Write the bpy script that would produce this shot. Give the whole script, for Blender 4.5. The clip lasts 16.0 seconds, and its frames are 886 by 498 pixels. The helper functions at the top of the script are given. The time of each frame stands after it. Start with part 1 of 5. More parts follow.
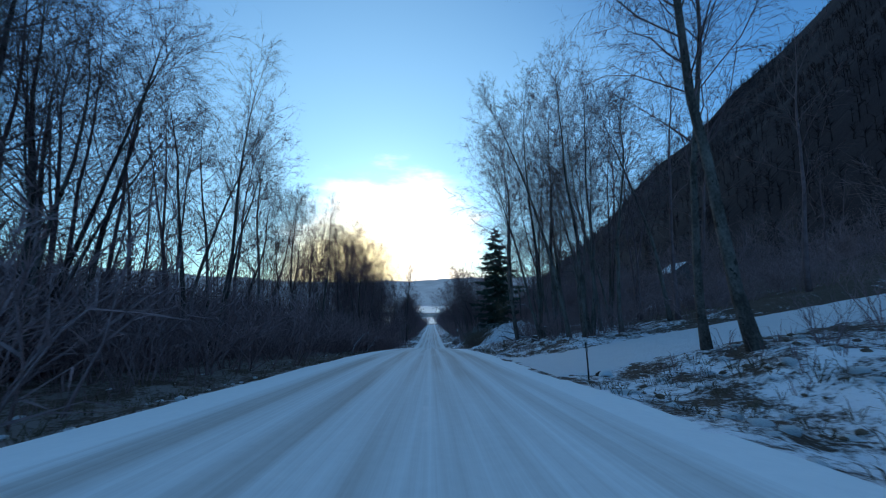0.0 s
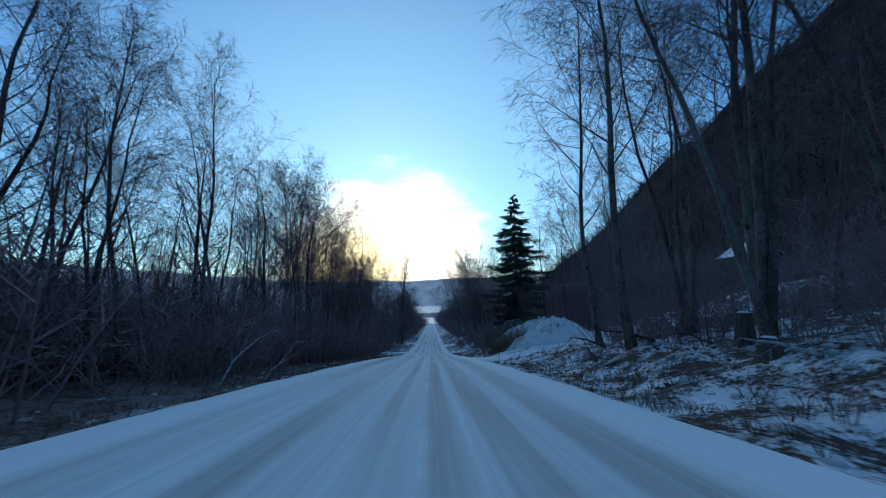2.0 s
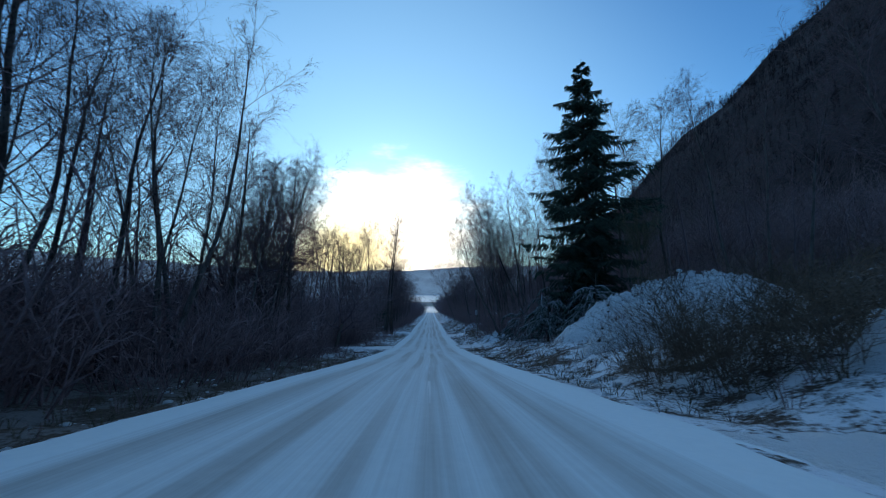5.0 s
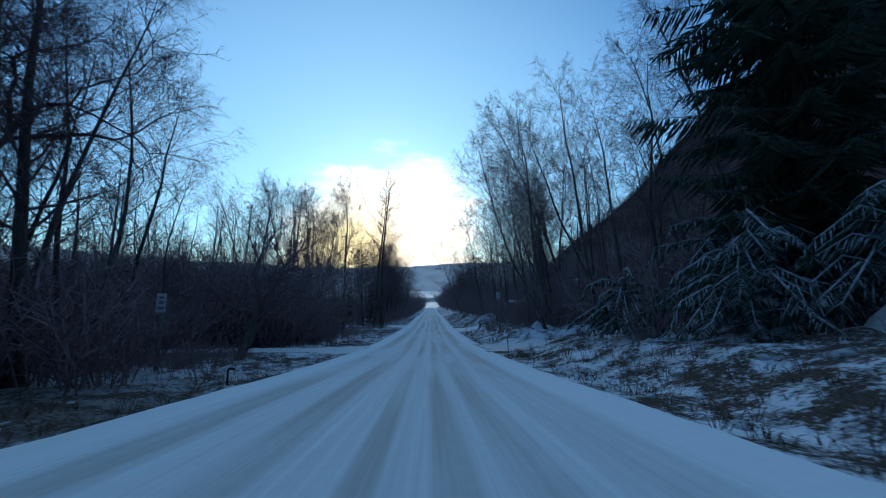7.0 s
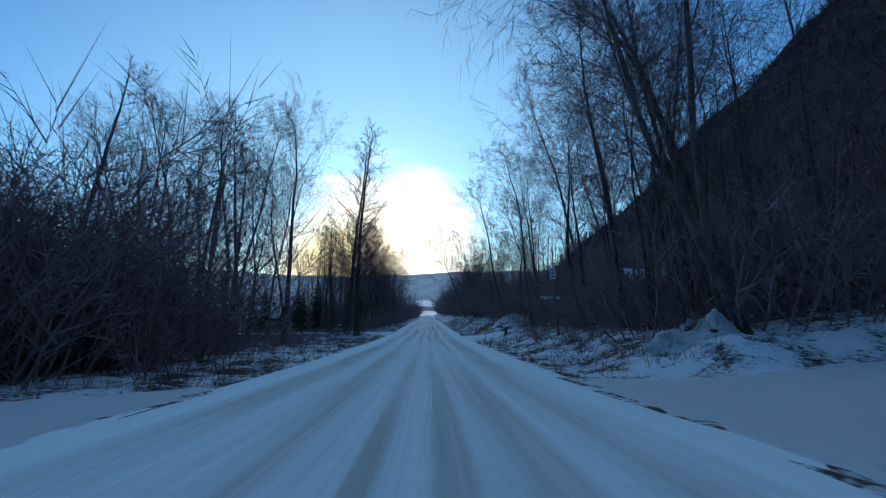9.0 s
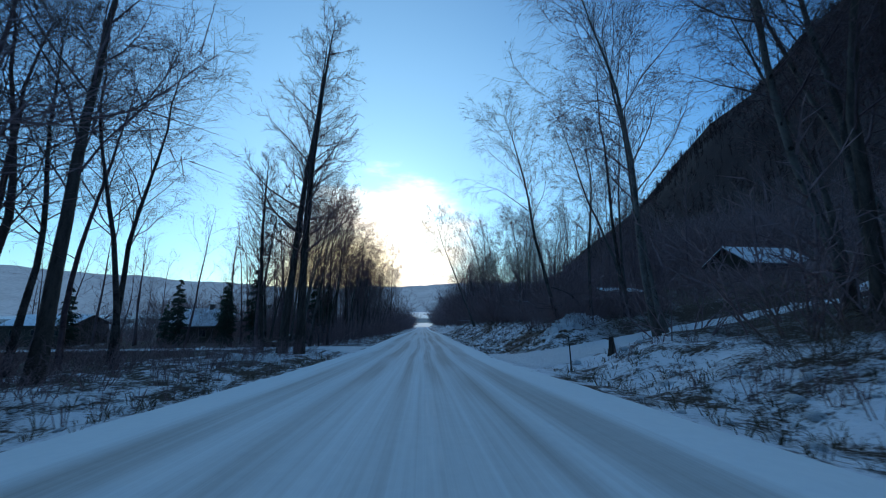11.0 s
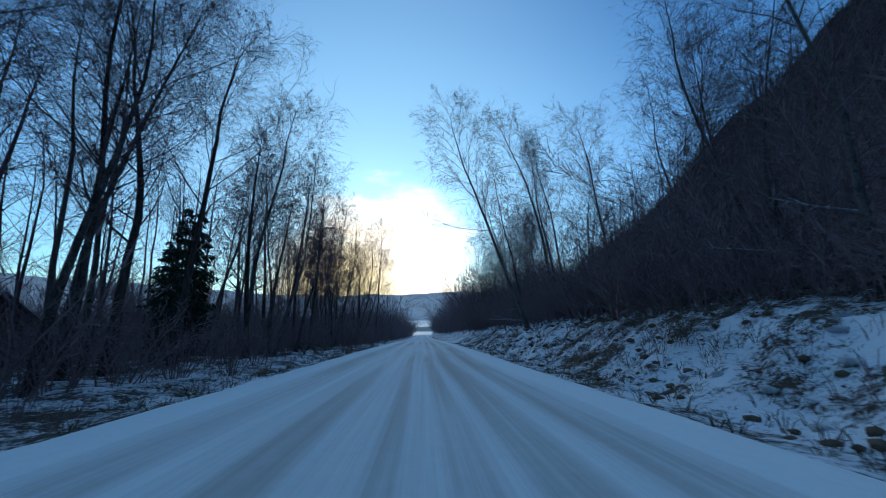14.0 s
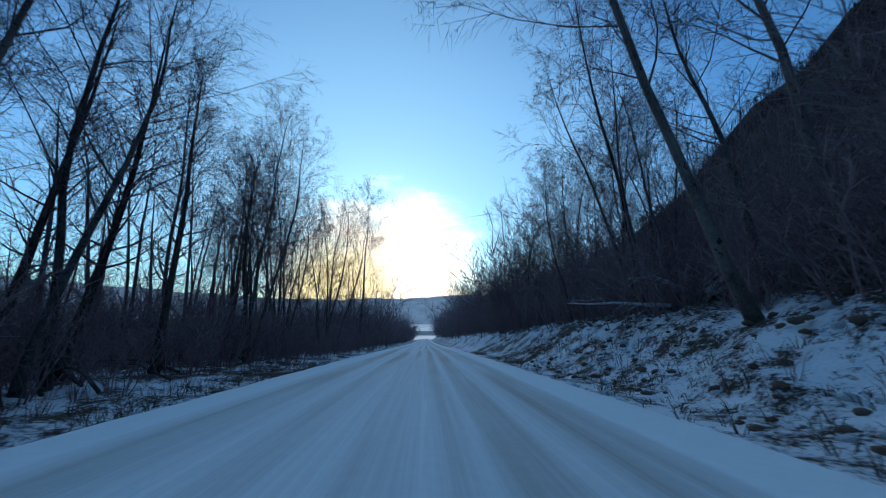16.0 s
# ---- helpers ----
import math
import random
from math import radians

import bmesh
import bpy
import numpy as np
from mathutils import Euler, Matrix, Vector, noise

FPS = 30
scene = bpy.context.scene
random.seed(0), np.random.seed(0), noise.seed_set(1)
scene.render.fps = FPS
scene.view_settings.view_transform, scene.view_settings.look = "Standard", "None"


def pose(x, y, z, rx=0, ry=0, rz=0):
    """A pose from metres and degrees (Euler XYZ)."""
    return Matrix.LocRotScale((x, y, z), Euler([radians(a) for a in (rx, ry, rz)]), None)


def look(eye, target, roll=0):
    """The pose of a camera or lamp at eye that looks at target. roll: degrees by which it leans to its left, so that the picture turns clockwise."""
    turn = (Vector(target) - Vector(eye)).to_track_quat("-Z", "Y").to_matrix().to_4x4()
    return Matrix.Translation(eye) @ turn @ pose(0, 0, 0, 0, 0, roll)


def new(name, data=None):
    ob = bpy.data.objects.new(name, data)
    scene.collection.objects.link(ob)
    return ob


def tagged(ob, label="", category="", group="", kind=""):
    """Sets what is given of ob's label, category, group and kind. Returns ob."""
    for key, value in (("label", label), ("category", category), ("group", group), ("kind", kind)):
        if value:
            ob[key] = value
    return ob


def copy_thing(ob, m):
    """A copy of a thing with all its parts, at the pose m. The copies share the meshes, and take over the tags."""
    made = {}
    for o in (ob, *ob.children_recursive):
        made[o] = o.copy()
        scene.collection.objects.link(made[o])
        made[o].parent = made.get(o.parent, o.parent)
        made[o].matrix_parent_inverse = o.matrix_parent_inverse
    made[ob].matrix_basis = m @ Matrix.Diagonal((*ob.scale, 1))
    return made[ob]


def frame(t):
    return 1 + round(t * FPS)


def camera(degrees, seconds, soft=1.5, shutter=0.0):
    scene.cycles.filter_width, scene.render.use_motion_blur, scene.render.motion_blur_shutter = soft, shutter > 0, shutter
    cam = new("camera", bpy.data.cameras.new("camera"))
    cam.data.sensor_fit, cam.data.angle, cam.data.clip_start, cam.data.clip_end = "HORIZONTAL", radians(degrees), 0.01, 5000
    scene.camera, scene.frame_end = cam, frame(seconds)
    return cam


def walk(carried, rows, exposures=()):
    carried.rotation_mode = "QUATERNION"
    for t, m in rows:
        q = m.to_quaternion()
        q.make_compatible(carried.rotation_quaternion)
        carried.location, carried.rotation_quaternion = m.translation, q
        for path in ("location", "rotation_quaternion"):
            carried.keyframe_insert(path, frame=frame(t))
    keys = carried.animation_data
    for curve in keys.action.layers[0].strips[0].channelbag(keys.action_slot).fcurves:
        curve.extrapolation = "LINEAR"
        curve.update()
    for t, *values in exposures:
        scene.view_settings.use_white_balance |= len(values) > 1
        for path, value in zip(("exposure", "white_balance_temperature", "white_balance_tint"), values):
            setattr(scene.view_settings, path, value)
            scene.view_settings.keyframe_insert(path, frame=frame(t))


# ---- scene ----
# ---- the road's line: a straight lane running downhill along +y ----
# downhill angle in degrees by distance along the lane
GRADE_Y = (-60, 0, 10, 20, 30, 40, 55, 65, 80, 90, 105, 120, 130, 140, 160, 190, 220, 300, 440)
GRADE_A = (5.9, 5.9, 5.5, 5.9, 6.7, 7.2, 7.9, 8.2, 7.7, 6.6, 5.0, 4.6, 4.1, 3.5, 3.0, 3.4, 3.7, 3.2, 2.4)
_ys = np.arange(-80.0, 460.0, 1.0)
_gs = np.tan(np.radians(np.interp(_ys, GRADE_Y, GRADE_A)))
_zs = -np.cumsum(_gs) + np.cumsum(_gs)[80]


def road_z(y):
    return np.interp(y, _ys, _zs)


# ---- camera: a windscreen camera in a car at 10 metres a second ----
cam = camera(100.0, 16.0, soft=1.1, shutter=0.12)
PITCH_T = (0, 0.5, 1, 1.5, 2, 2.5, 3, 3.5, 4, 5.2, 6.5, 7, 7.5, 8, 9.2, 10.5, 11, 12, 12.5, 13, 13.5, 14, 14.5, 15, 15.5, 16)
PITCH_A = (7.3, 7.6, 7.75, 7.5, 7.35, 7.1, 6.6, 6.45, 6.25, 5.7, 5.15, 5.2, 5.4, 5.55, 6.8, 8.2, 8.4, 8.65, 8.9, 9.1, 9.3, 9.7, 10.0, 10.1, 10.3, 10.3)
YAW_T, YAW_A = (0, 3, 4, 6.5, 8, 10.5, 13, 16), (-1.7, -1.8, -2.0, -1.75, -1.75, -3.0, -3.2, -2.7)
SIDE_T, SIDE_X = (0, 8, 10.5, 12.5, 16), (0, 0, -0.15, -0.3, -0.1)
EYE = 1.15
rows = []
for i in range(33):
    t = i * 0.5
    rows.append((t, pose(float(np.interp(t, SIDE_T, SIDE_X)), 10.0 * t, float(road_z(10.0 * t)) + EYE,
                         90 + float(np.interp(t, PITCH_T, PITCH_A)), 0, float(np.interp(t, YAW_T, YAW_A)))))
walk(cam, rows, [(0, 0.0), (16, 0.0)])

# ---- sky and sun: dusk, the sun low behind thin cloud ahead ----
SUN_AZ, SUN_EL = -7.0, 2.5
world = bpy.data.worlds.new("dusk_sky")
scene.world = world
world.use_nodes = True
nt = world.node_tree
nt.nodes.clear()


def node(tree, kind, *ins, **props):
    """A node of a tree; ins are values or sockets for its inputs in order, None to leave one."""
    n = tree.nodes.new("ShaderNode" + kind)
    for k, v in props.items():
        setattr(n, k, v)
    for sock, v in zip(n.inputs, ins):
        if v is None:
            continue
        if isinstance(v, bpy.types.NodeSocket):
            tree.links.new(v, sock)
        else:
            sock.default_value = v
    return n


def math_(tree, op, a, b=0.0, c=0.0):
    return node(tree, "Math", a, b, c, operation=op).outputs[0]


def ramp(tree, v, a, b, lo=0.0, hi=1.0, smooth=True):
    n = node(tree, "MapRange", v, a, b, lo, hi, interpolation_type="SMOOTHSTEP" if smooth else "LINEAR")
    return n.outputs[0]


def mixc(tree, f, a, b, how="MIX"):
    n = tree.nodes.new("ShaderNodeMix")
    n.data_type, n.blend_type = "RGBA", how
    for sock, v in ((n.inputs[0], f), (n.inputs[6], a), (n.inputs[7], b)):
        if isinstance(v, bpy.types.NodeSocket):
            tree.links.new(v, sock)
        else:
            sock.default_value = v if not isinstance(v, tuple) else (*v[:3], 1.0)
    return n.outputs[2]


sky = node(nt, "TexSky", sky_type="NISHITA", sun_disc=False, sun_elevation=radians(9), sun_rotation=radians(SUN_AZ),
           air_density=1.0, dust_density=0.6, ozone_density=3.0)
way = node(nt, "TexCoord").outputs["Generated"]
sun_way = (math.sin(radians(SUN_AZ)) * math.cos(radians(SUN_EL)), math.cos(radians(SUN_AZ)) * math.cos(radians(SUN_EL)), math.sin(radians(SUN_EL)))
near_sun = node(nt, "VectorMath", way, sun_way, operation="DOT_PRODUCT").outputs["Value"]
flat_way = node(nt, "Mapping", way, (0, 0, 0), (0, 0, 0), (1.0, 1.0, 3.2)).outputs[0]
puffs = node(nt, "TexNoise", flat_way, None, 5.0, 6.0, 0.62).outputs[0]
glow = ramp(nt, math_(nt, "ADD", near_sun, math_(nt, "MULTIPLY", math_(nt, "SUBTRACT", puffs, 0.5), 0.09)), 0.948, 0.994)
tinted = mixc(nt, 1.0, sky.outputs[0], (0.565, 0.98, 1.27), "MULTIPLY")
veil = mixc(nt, math_(nt, "MULTIPLY", ramp(nt, near_sun, 0.55, 0.98), 0.5), tinted, (2.5, 4.6, 6.2))
# unseen paler veil added towards the zenith, to brighten the snowy ground
height = node(nt, "SeparateXYZ", way).outputs[2]
veil = mixc(nt, math_(nt, "MULTIPLY", ramp(nt, height, 0.60, 0.95), 0.25), veil, (2.6, 4.2, 5.6))
cloudy = mixc(nt, glow, veil, (8.6, 7.9, 6.9))
low_way = (math.sin(radians(-13)) * 0.9994, math.cos(radians(-13)) * 0.9994, 0.035)
ember = ramp(nt, node(nt, "VectorMath", way, low_way, operation="DOT_PRODUCT").outputs["Value"], 0.982, 0.999)
cloudy = mixc(nt, math_(nt, "MULTIPLY", ember, 0.85), cloudy, (8.8, 7.4, 3.6))
bg = node(nt, "Background", cloudy, 0.194)
nt.links.new(bg.outputs[0], node(nt, "OutputWorld").inputs[0])

sun = new("sun", bpy.data.lights.new("sun", "SUN"))
sun.data.energy, sun.data.angle, sun.data.color = 0.25, radians(10), (1.0, 0.86, 0.68)
sun.matrix_world = look((0, 0, 0), tuple(-c for c in sun_way))


# ---- materials ----
def material(name, rough=0.8, metal=0.0):
    m = bpy.data.materials.new(name)
    m.use_nodes = True
    t = m.node_tree
    b = t.nodes["Principled BSDF"]
    b.inputs["Roughness"].default_value, b.inputs["Metallic"].default_value = rough, metal
    if rough > 0.7:
        b.inputs["Specular IOR Level"].default_value = 0.15
    return m, t, b


def bumped(t, b, height, strength, distance):
    n = node(t, "Bump", strength, distance)
    t.links.new(height, n.inputs["Height"])
    t.links.new(n.outputs[0], b.inputs["Normal"])


def grained(name, dark, light, scale=6.0, rough=0.8, bump=0.4, depth=0.02, stretch=(1, 1, 1), spot=None, spot_at=0.62, metal=0.0):
    """Two tones mixed by coarse and fine noise, with relief; spot: a third tone in blotches."""
    m, t, b = material(name, rough, metal)
    co = node(t, "TexCoord").outputs["Object"]
    co = node(t, "Mapping", co, (0, 0, 0), (0, 0, 0), stretch).outputs[0]
    big = node(t, "TexNoise", co, None, scale, 4.0, 0.6).outputs[0]
    fine = node(t, "TexNoise", co, None, scale * 9, 3.0, 0.6).outputs[0]
    both = math_(t, "ADD", math_(t, "MULTIPLY", big, 0.6), math_(t, "MULTIPLY", fine, 0.4))
    rnd = node(t, "ObjectInfo").outputs["Random"]
    both = math_(t, "ADD", both, math_(t, "MULTIPLY", math_(t, "SUBTRACT", rnd, 0.5), 0.12))
    col = mixc(t, ramp(t, both, 0.32, 0.68), dark, light)
    if spot:
        blot = node(t, "TexNoise", co, None, scale * 2.3, 3.0, 0.7).outputs[0]
        col = mixc(t, ramp(t, blot, spot_at, spot_at + 0.06), col, spot)
    t.links.new(col, b.inputs["Base Color"])
    bumped(t, b, both, bump, depth)
    return m


def snow_ground():
    """Thin snow over dry grass, leaves and soil, broken into patches."""
    m, t, b = material("snowy_ground", 0.85)
    co = node(t, "NewGeometry").outputs["Position"]
    sep = node(t, "SeparateXYZ", co)
    x, y = sep.outputs[0], sep.outputs[1]
    far = ramp(t, math_(t, "ABSOLUTE", x), 9.0, 24.0)
    patch = node(t, "TexNoise", co, None, 0.9, 6.0, 0.68).outputs[0]
    wide = node(t, "TexNoise", co, None, 0.12, 3.0, 0.5).outputs[0]
    fine = node(t, "TexNoise", co, None, 9.0, 4.0, 0.7).outputs[0]
    cover = math_(t, "ADD", math_(t, "ADD", math_(t, "MULTIPLY", patch, 0.55), math_(t, "MULTIPLY", fine, 0.35)), math_(t, "MULTIPLY", wide, 0.25))
    cover = math_(t, "SUBTRACT", cover, math_(t, "MULTIPLY", far, 0.11))
    snow = ramp(t, cover, 0.520, 0.615)
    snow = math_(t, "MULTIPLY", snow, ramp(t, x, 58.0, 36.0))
    # little snow has come through the close thicket left of the upper stretch
    bare = math_(t, "MULTIPLY", ramp(t, x, -4.8, -6.2), ramp(t, y, 92.0, 76.0))
    snow = math_(t, "MULTIPLY", snow, math_(t, "SUBTRACT", 1.0, math_(t, "MULTIPLY", bare, 0.85)))
    bank = math_(t, "MULTIPLY", ramp(t, x, 8.2, 11.0), ramp(t, y, 98.0, 112.0))
    snow = math_(t, "MULTIPLY", snow, math_(t, "SUBTRACT", 1.0, math_(t, "MULTIPLY", bank, 0.72)))
    grass = mixc(t, fine, (0.046, 0.033, 0.027), (0.14, 0.106, 0.082))
    # forest floor up the mountainside, with dusk shade painted into its near-black colour
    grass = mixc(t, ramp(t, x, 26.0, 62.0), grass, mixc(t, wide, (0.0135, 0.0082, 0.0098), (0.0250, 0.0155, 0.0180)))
    white = mixc(t, patch, (0.70, 0.77, 0.84), (0.86, 0.92, 0.97))
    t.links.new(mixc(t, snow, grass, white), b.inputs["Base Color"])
    bumped(t, b, math_(t, "ADD", fine, math_(t, "MULTIPLY", snow, 0.5)), 0.8, 0.08)
    return m


def snow_plain(name, dirt=0.3):
    m, t, b = material(name, 0.75)
    co = node(t, "NewGeometry").outputs["Position"]
    lump = node(t, "TexNoise", co, None, 1.4, 5.0, 0.65).outputs[0]
    fine = node(t, "TexNoise", co, None, 14.0, 4.0, 0.7).outputs[0]
    soil = node(t, "TexNoise", co, None, 5.5, 6.0, 0.75).outputs[0]
    white = mixc(t, lump, (0.76, 0.82, 0.87), (0.88, 0.93, 0.96))
    t.links.new(mixc(t, ramp(t, soil, 0.74 - dirt * 0.35, 0.80 - dirt * 0.3), white, (0.13, 0.11, 0.08)), b.inputs["Base Color"])
    bumped(t, b, math_(t, "ADD", math_(t, "ADD", lump, math_(t, "MULTIPLY", soil, 0.9 if dirt > 0.3 else 0.1)), math_(t, "MULTIPLY", fine, 0.5)), 1.0, 0.22)
    return m


def road_surface():
    """Packed snow and ice polished by wheels, with greyer wheel tracks and loose snow at both edges."""
    m, t, b = material("packed_snow_road", 0.5)
    co = node(t, "NewGeometry").outputs["Position"]
    sep = node(t, "SeparateXYZ", co)
    wob = math_(t, "MULTIPLY", math_(t, "SUBTRACT", node(t, "TexNoise", node(t, "Mapping", co, (0, 0, 0), (0, 0, 0), (0.0, 0.03, 0.0)).outputs[0], None, 1.0, 2.0, 0.5).outputs[0], 0.5), 0.9)
    x = math_(t, "ADD", sep.outputs[0], wob)
    streak = node(t, "TexNoise", node(t, "Mapping", co, (0, 0, 0), (0, 0, 0), (3.2, 0.035, 0.0)).outputs[0], None, 1.0, 5.0, 0.7).outputs[0]
    thin = node(t, "TexNoise", node(t, "Mapping", co, (0, 0, 0), (0, 0, 0), (14.0, 0.11, 0.0)).outputs[0], None, 1.0, 3.0, 0.65).outputs[0]
    grain = node(t, "TexNoise", co, None, 6.0, 5.0, 0.7).outputs[0]
    along = node(t, "TexNoise", node(t, "Mapping", co, (0, 0, 0), (0, 0, 0), (0.35, 0.05, 0.0)).outputs[0], None, 1.0, 3.0, 0.6).outputs[0]
    track = None
    for xc, w in ((-3.05, 0.5), (-1.7, 0.40), (-0.62, 0.20), (0.12, 0.26), (0.85, 0.42), (1.95, 0.55)):
        one = ramp(t, math_(t, "ABSOLUTE", math_(t, "SUBTRACT", x, xc)), w, w * 0.35)
        track = one if track is None else math_(t, "MAXIMUM", track, one)
    track = math_(t, "MULTIPLY", track, ramp(t, along, 0.30, 0.62))
    amount = math_(t, "ADD", math_(t, "MULTIPLY", track, 0.50), math_(t, "MULTIPLY", math_(t, "ADD", math_(t, "SUBTRACT", streak, 0.5), math_(t, "MULTIPLY", math_(t, "SUBTRACT", thin, 0.5), 0.5)), 1.0))
    edge = math_(t, "MAXIMUM", ramp(t, x, 2.35, 3.0), ramp(t, x, -3.55, -4.1))
    amount = math_(t, "SUBTRACT", math_(t, "ADD", amount, 0.20), math_(t, "MULTIPLY", edge, 0.8))
    grey = mixc(t, grain, (0.29, 0.29, 0.275), (0.42, 0.425, 0.405))
    white = mixc(t, grain, (0.70, 0.80, 0.84), (0.84, 0.92, 0.94))
    col = mixc(t, ramp(t, amount, 0.0, 1.0, smooth=False), white, grey)
    line = math_(t, "MULTIPLY", ramp(t, math_(t, "ABSOLUTE", math_(t, "ADD", sep.outputs[0], 0.06)), 0.10, 0.05), ramp(t, thin, 0.42, 0.62))
    worn = node(t, "TexNoise", node(t, "Mapping", co, (0, 0, 0), (0, 0, 0), (0.0, 0.16, 0.0)).outputs[0], None, 1.0, 4.0, 0.7).outputs[0]
    line = math_(t, "MULTIPLY", line, ramp(t, worn, 0.48, 0.60))
    col = mixc(t, math_(t, "MULTIPLY", line, 0.85), col, (0.84, 0.87, 0.88))
    t.links.new(col, b.inputs["Base Color"])
    t.links.new(ramp(t, amount, 0.0, 1.0, 0.92, 0.8, smooth=False), b.inputs["Roughness"])
    b.inputs["Specular IOR Level"].default_value = 0.2
    bumped(t, b, math_(t, "ADD", math_(t, "MULTIPLY", streak, 0.6), math_(t, "MULTIPLY", grain, 0.4)), 0.35, 0.03)
    return m


ROAD, GROUND, SNOW, PILE = road_surface(), snow_ground(), snow_plain("driveway_snow", 0.15), snow_plain("ploughed_snow", 0.42)
BIRCH = grained("birch_bark", (0.045, 0.036, 0.032), (0.19, 0.165, 0.15), 3.0, 0.8, 0.5, 0.01, (1, 1, 0.5), (0.03, 0.025, 0.02), 0.6)
BARK = grained("cottonwood_bark", (0.040, 0.030, 0.026), (0.13, 0.105, 0.09), 4.0, 0.9, 0.9, 0.03, (2, 2, 0.4))
TWIG = grained("bare_twigs", (0.10, 0.064, 0.069), (0.22, 0.146, 0.152), 3.0, 0.85, 0.2, 0.005)
BRUSH = grained("alder_stems", (0.165, 0.108, 0.112), (0.33, 0.224, 0.228), 5.0, 0.85, 0.2, 0.005)
# bare twigs with the mountainside's dusk gloom put into the colour, far below TWIG
HILL_DUSK = grained("dusk_hillside_twigs", (0.0150, 0.0092, 0.0108), (0.0290, 0.0180, 0.0208), 0.3, 0.9, 0.2, 0.01)
FROST = grained("snow_dusted_stems", (0.08, 0.065, 0.055), (0.55, 0.56, 0.6), 6.0, 0.85, 0.3, 0.01)
NEEDLE = grained("spruce_needles", (0.020, 0.034, 0.026), (0.075, 0.105, 0.075), 4.0, 0.8, 0.6, 0.02)
STRAW = grained("dry_grass", (0.055, 0.043, 0.026), (0.17, 0.14, 0.09), 5.0, 0.85, 0.2, 0.005)
POST = grained("weathered_wood", (0.10, 0.085, 0.07), (0.26, 0.23, 0.19), 6.0, 0.85, 0.5, 0.01, (3, 3, 0.4))
DARKM = grained("dark_steel", (0.012, 0.012, 0.013), (0.04, 0.04, 0.042), 8.0, 0.55, 0.2, 0.004, metal=0.3)
STEEL = grained("galvanised_steel", (0.18, 0.19, 0.2), (0.34, 0.35, 0.36), 9.0, 0.5, 0.2, 0.004, metal=0.8, spot=(0.16, 0.08, 0.04), spot_at=0.66)


# ---- mesh helpers ----
class Shape:
    """Vertices and faces gathered for one mesh."""

    def __init__(self):
        self.v, self.f = [], []

    def tube(self, pts, radii, n=5, cap=True):
        pts = [Vector(p) for p in pts]
        d = (pts[-1] - pts[0]).normalized()
        u = d.orthogonal().normalized()
        w = d.cross(u)
        base = len(self.v)
        last = len(pts) - 1
        for k, (p, r) in enumerate(zip(pts, radii)):
            if k == last and r <= 0:
                self.v.append(tuple(p))
                continue
            for j in range(n):
                a = 2 * math.pi * j / n
                self.v.append(tuple(p + u * (math.cos(a) * r) + w * (math.sin(a) * r)))
        for k in range(last):
            a, b = base + k * n, base + (k + 1) * n
            for j in range(n):
                j2 = (j + 1) % n
                if k == last - 1 and radii[-1] <= 0:
                    self.f.append((a + j, a + j2, b))
                else:
                    self.f.append((a + j, a + j2, b + j2, b + j))
        if cap:
            self.f.append(tuple(base + j for j in reversed(range(n))))
            if radii[-1] > 0:
                self.f.append(tuple(base + last * n + j for j in range(n)))
        return self

    def box(self, x0, y0, z0, x1, y1, z1):
        b = len(self.v)
        self.v += [(x, y, z) for z in (z0, z1) for y in (y0, y1) for x in (x0, x1)]
        self.f += [tuple(b + i for i in q) for q in ((0, 2, 3, 1), (4, 5, 7, 6), (0, 1, 5, 4), (1, 3, 7, 5), (3, 2, 6, 7), (2, 0, 4, 6))]
        return self

    def prism(self, ring, vec):
        """A solid from a flat ring of points pushed along vec."""
        b, n = len(self.v), len(ring)
        vec = Vector(vec)
        self.v += [tuple(p) for p in ring] + [tuple(Vector(p) + vec) for p in ring]
        self.f.append(tuple(b + i for i in reversed(range(n))))
        self.f.append(tuple(b + n + i for i in range(n)))
        self.f += [(b + i, b + (i + 1) % n, b + n + (i + 1) % n, b + n + i) for i in range(n)]
        return self

    def arrays(self):
        """Vertices and triangles as arrays."""
        return np.array(self.v, float).reshape(-1, 3), np.array([(f[0], f[k], f[k + 1]) for f in self.f for k in range(1, len(f) - 1)], int).reshape(-1, 3)

    def mesh(self, name, mat, smooth=False):
        me = bpy.data.meshes.new(name)
        me.from_pydata(self.v, [], self.f)
        me.materials.append(mat)
        if smooth:
            me.shade_smooth()
        return me


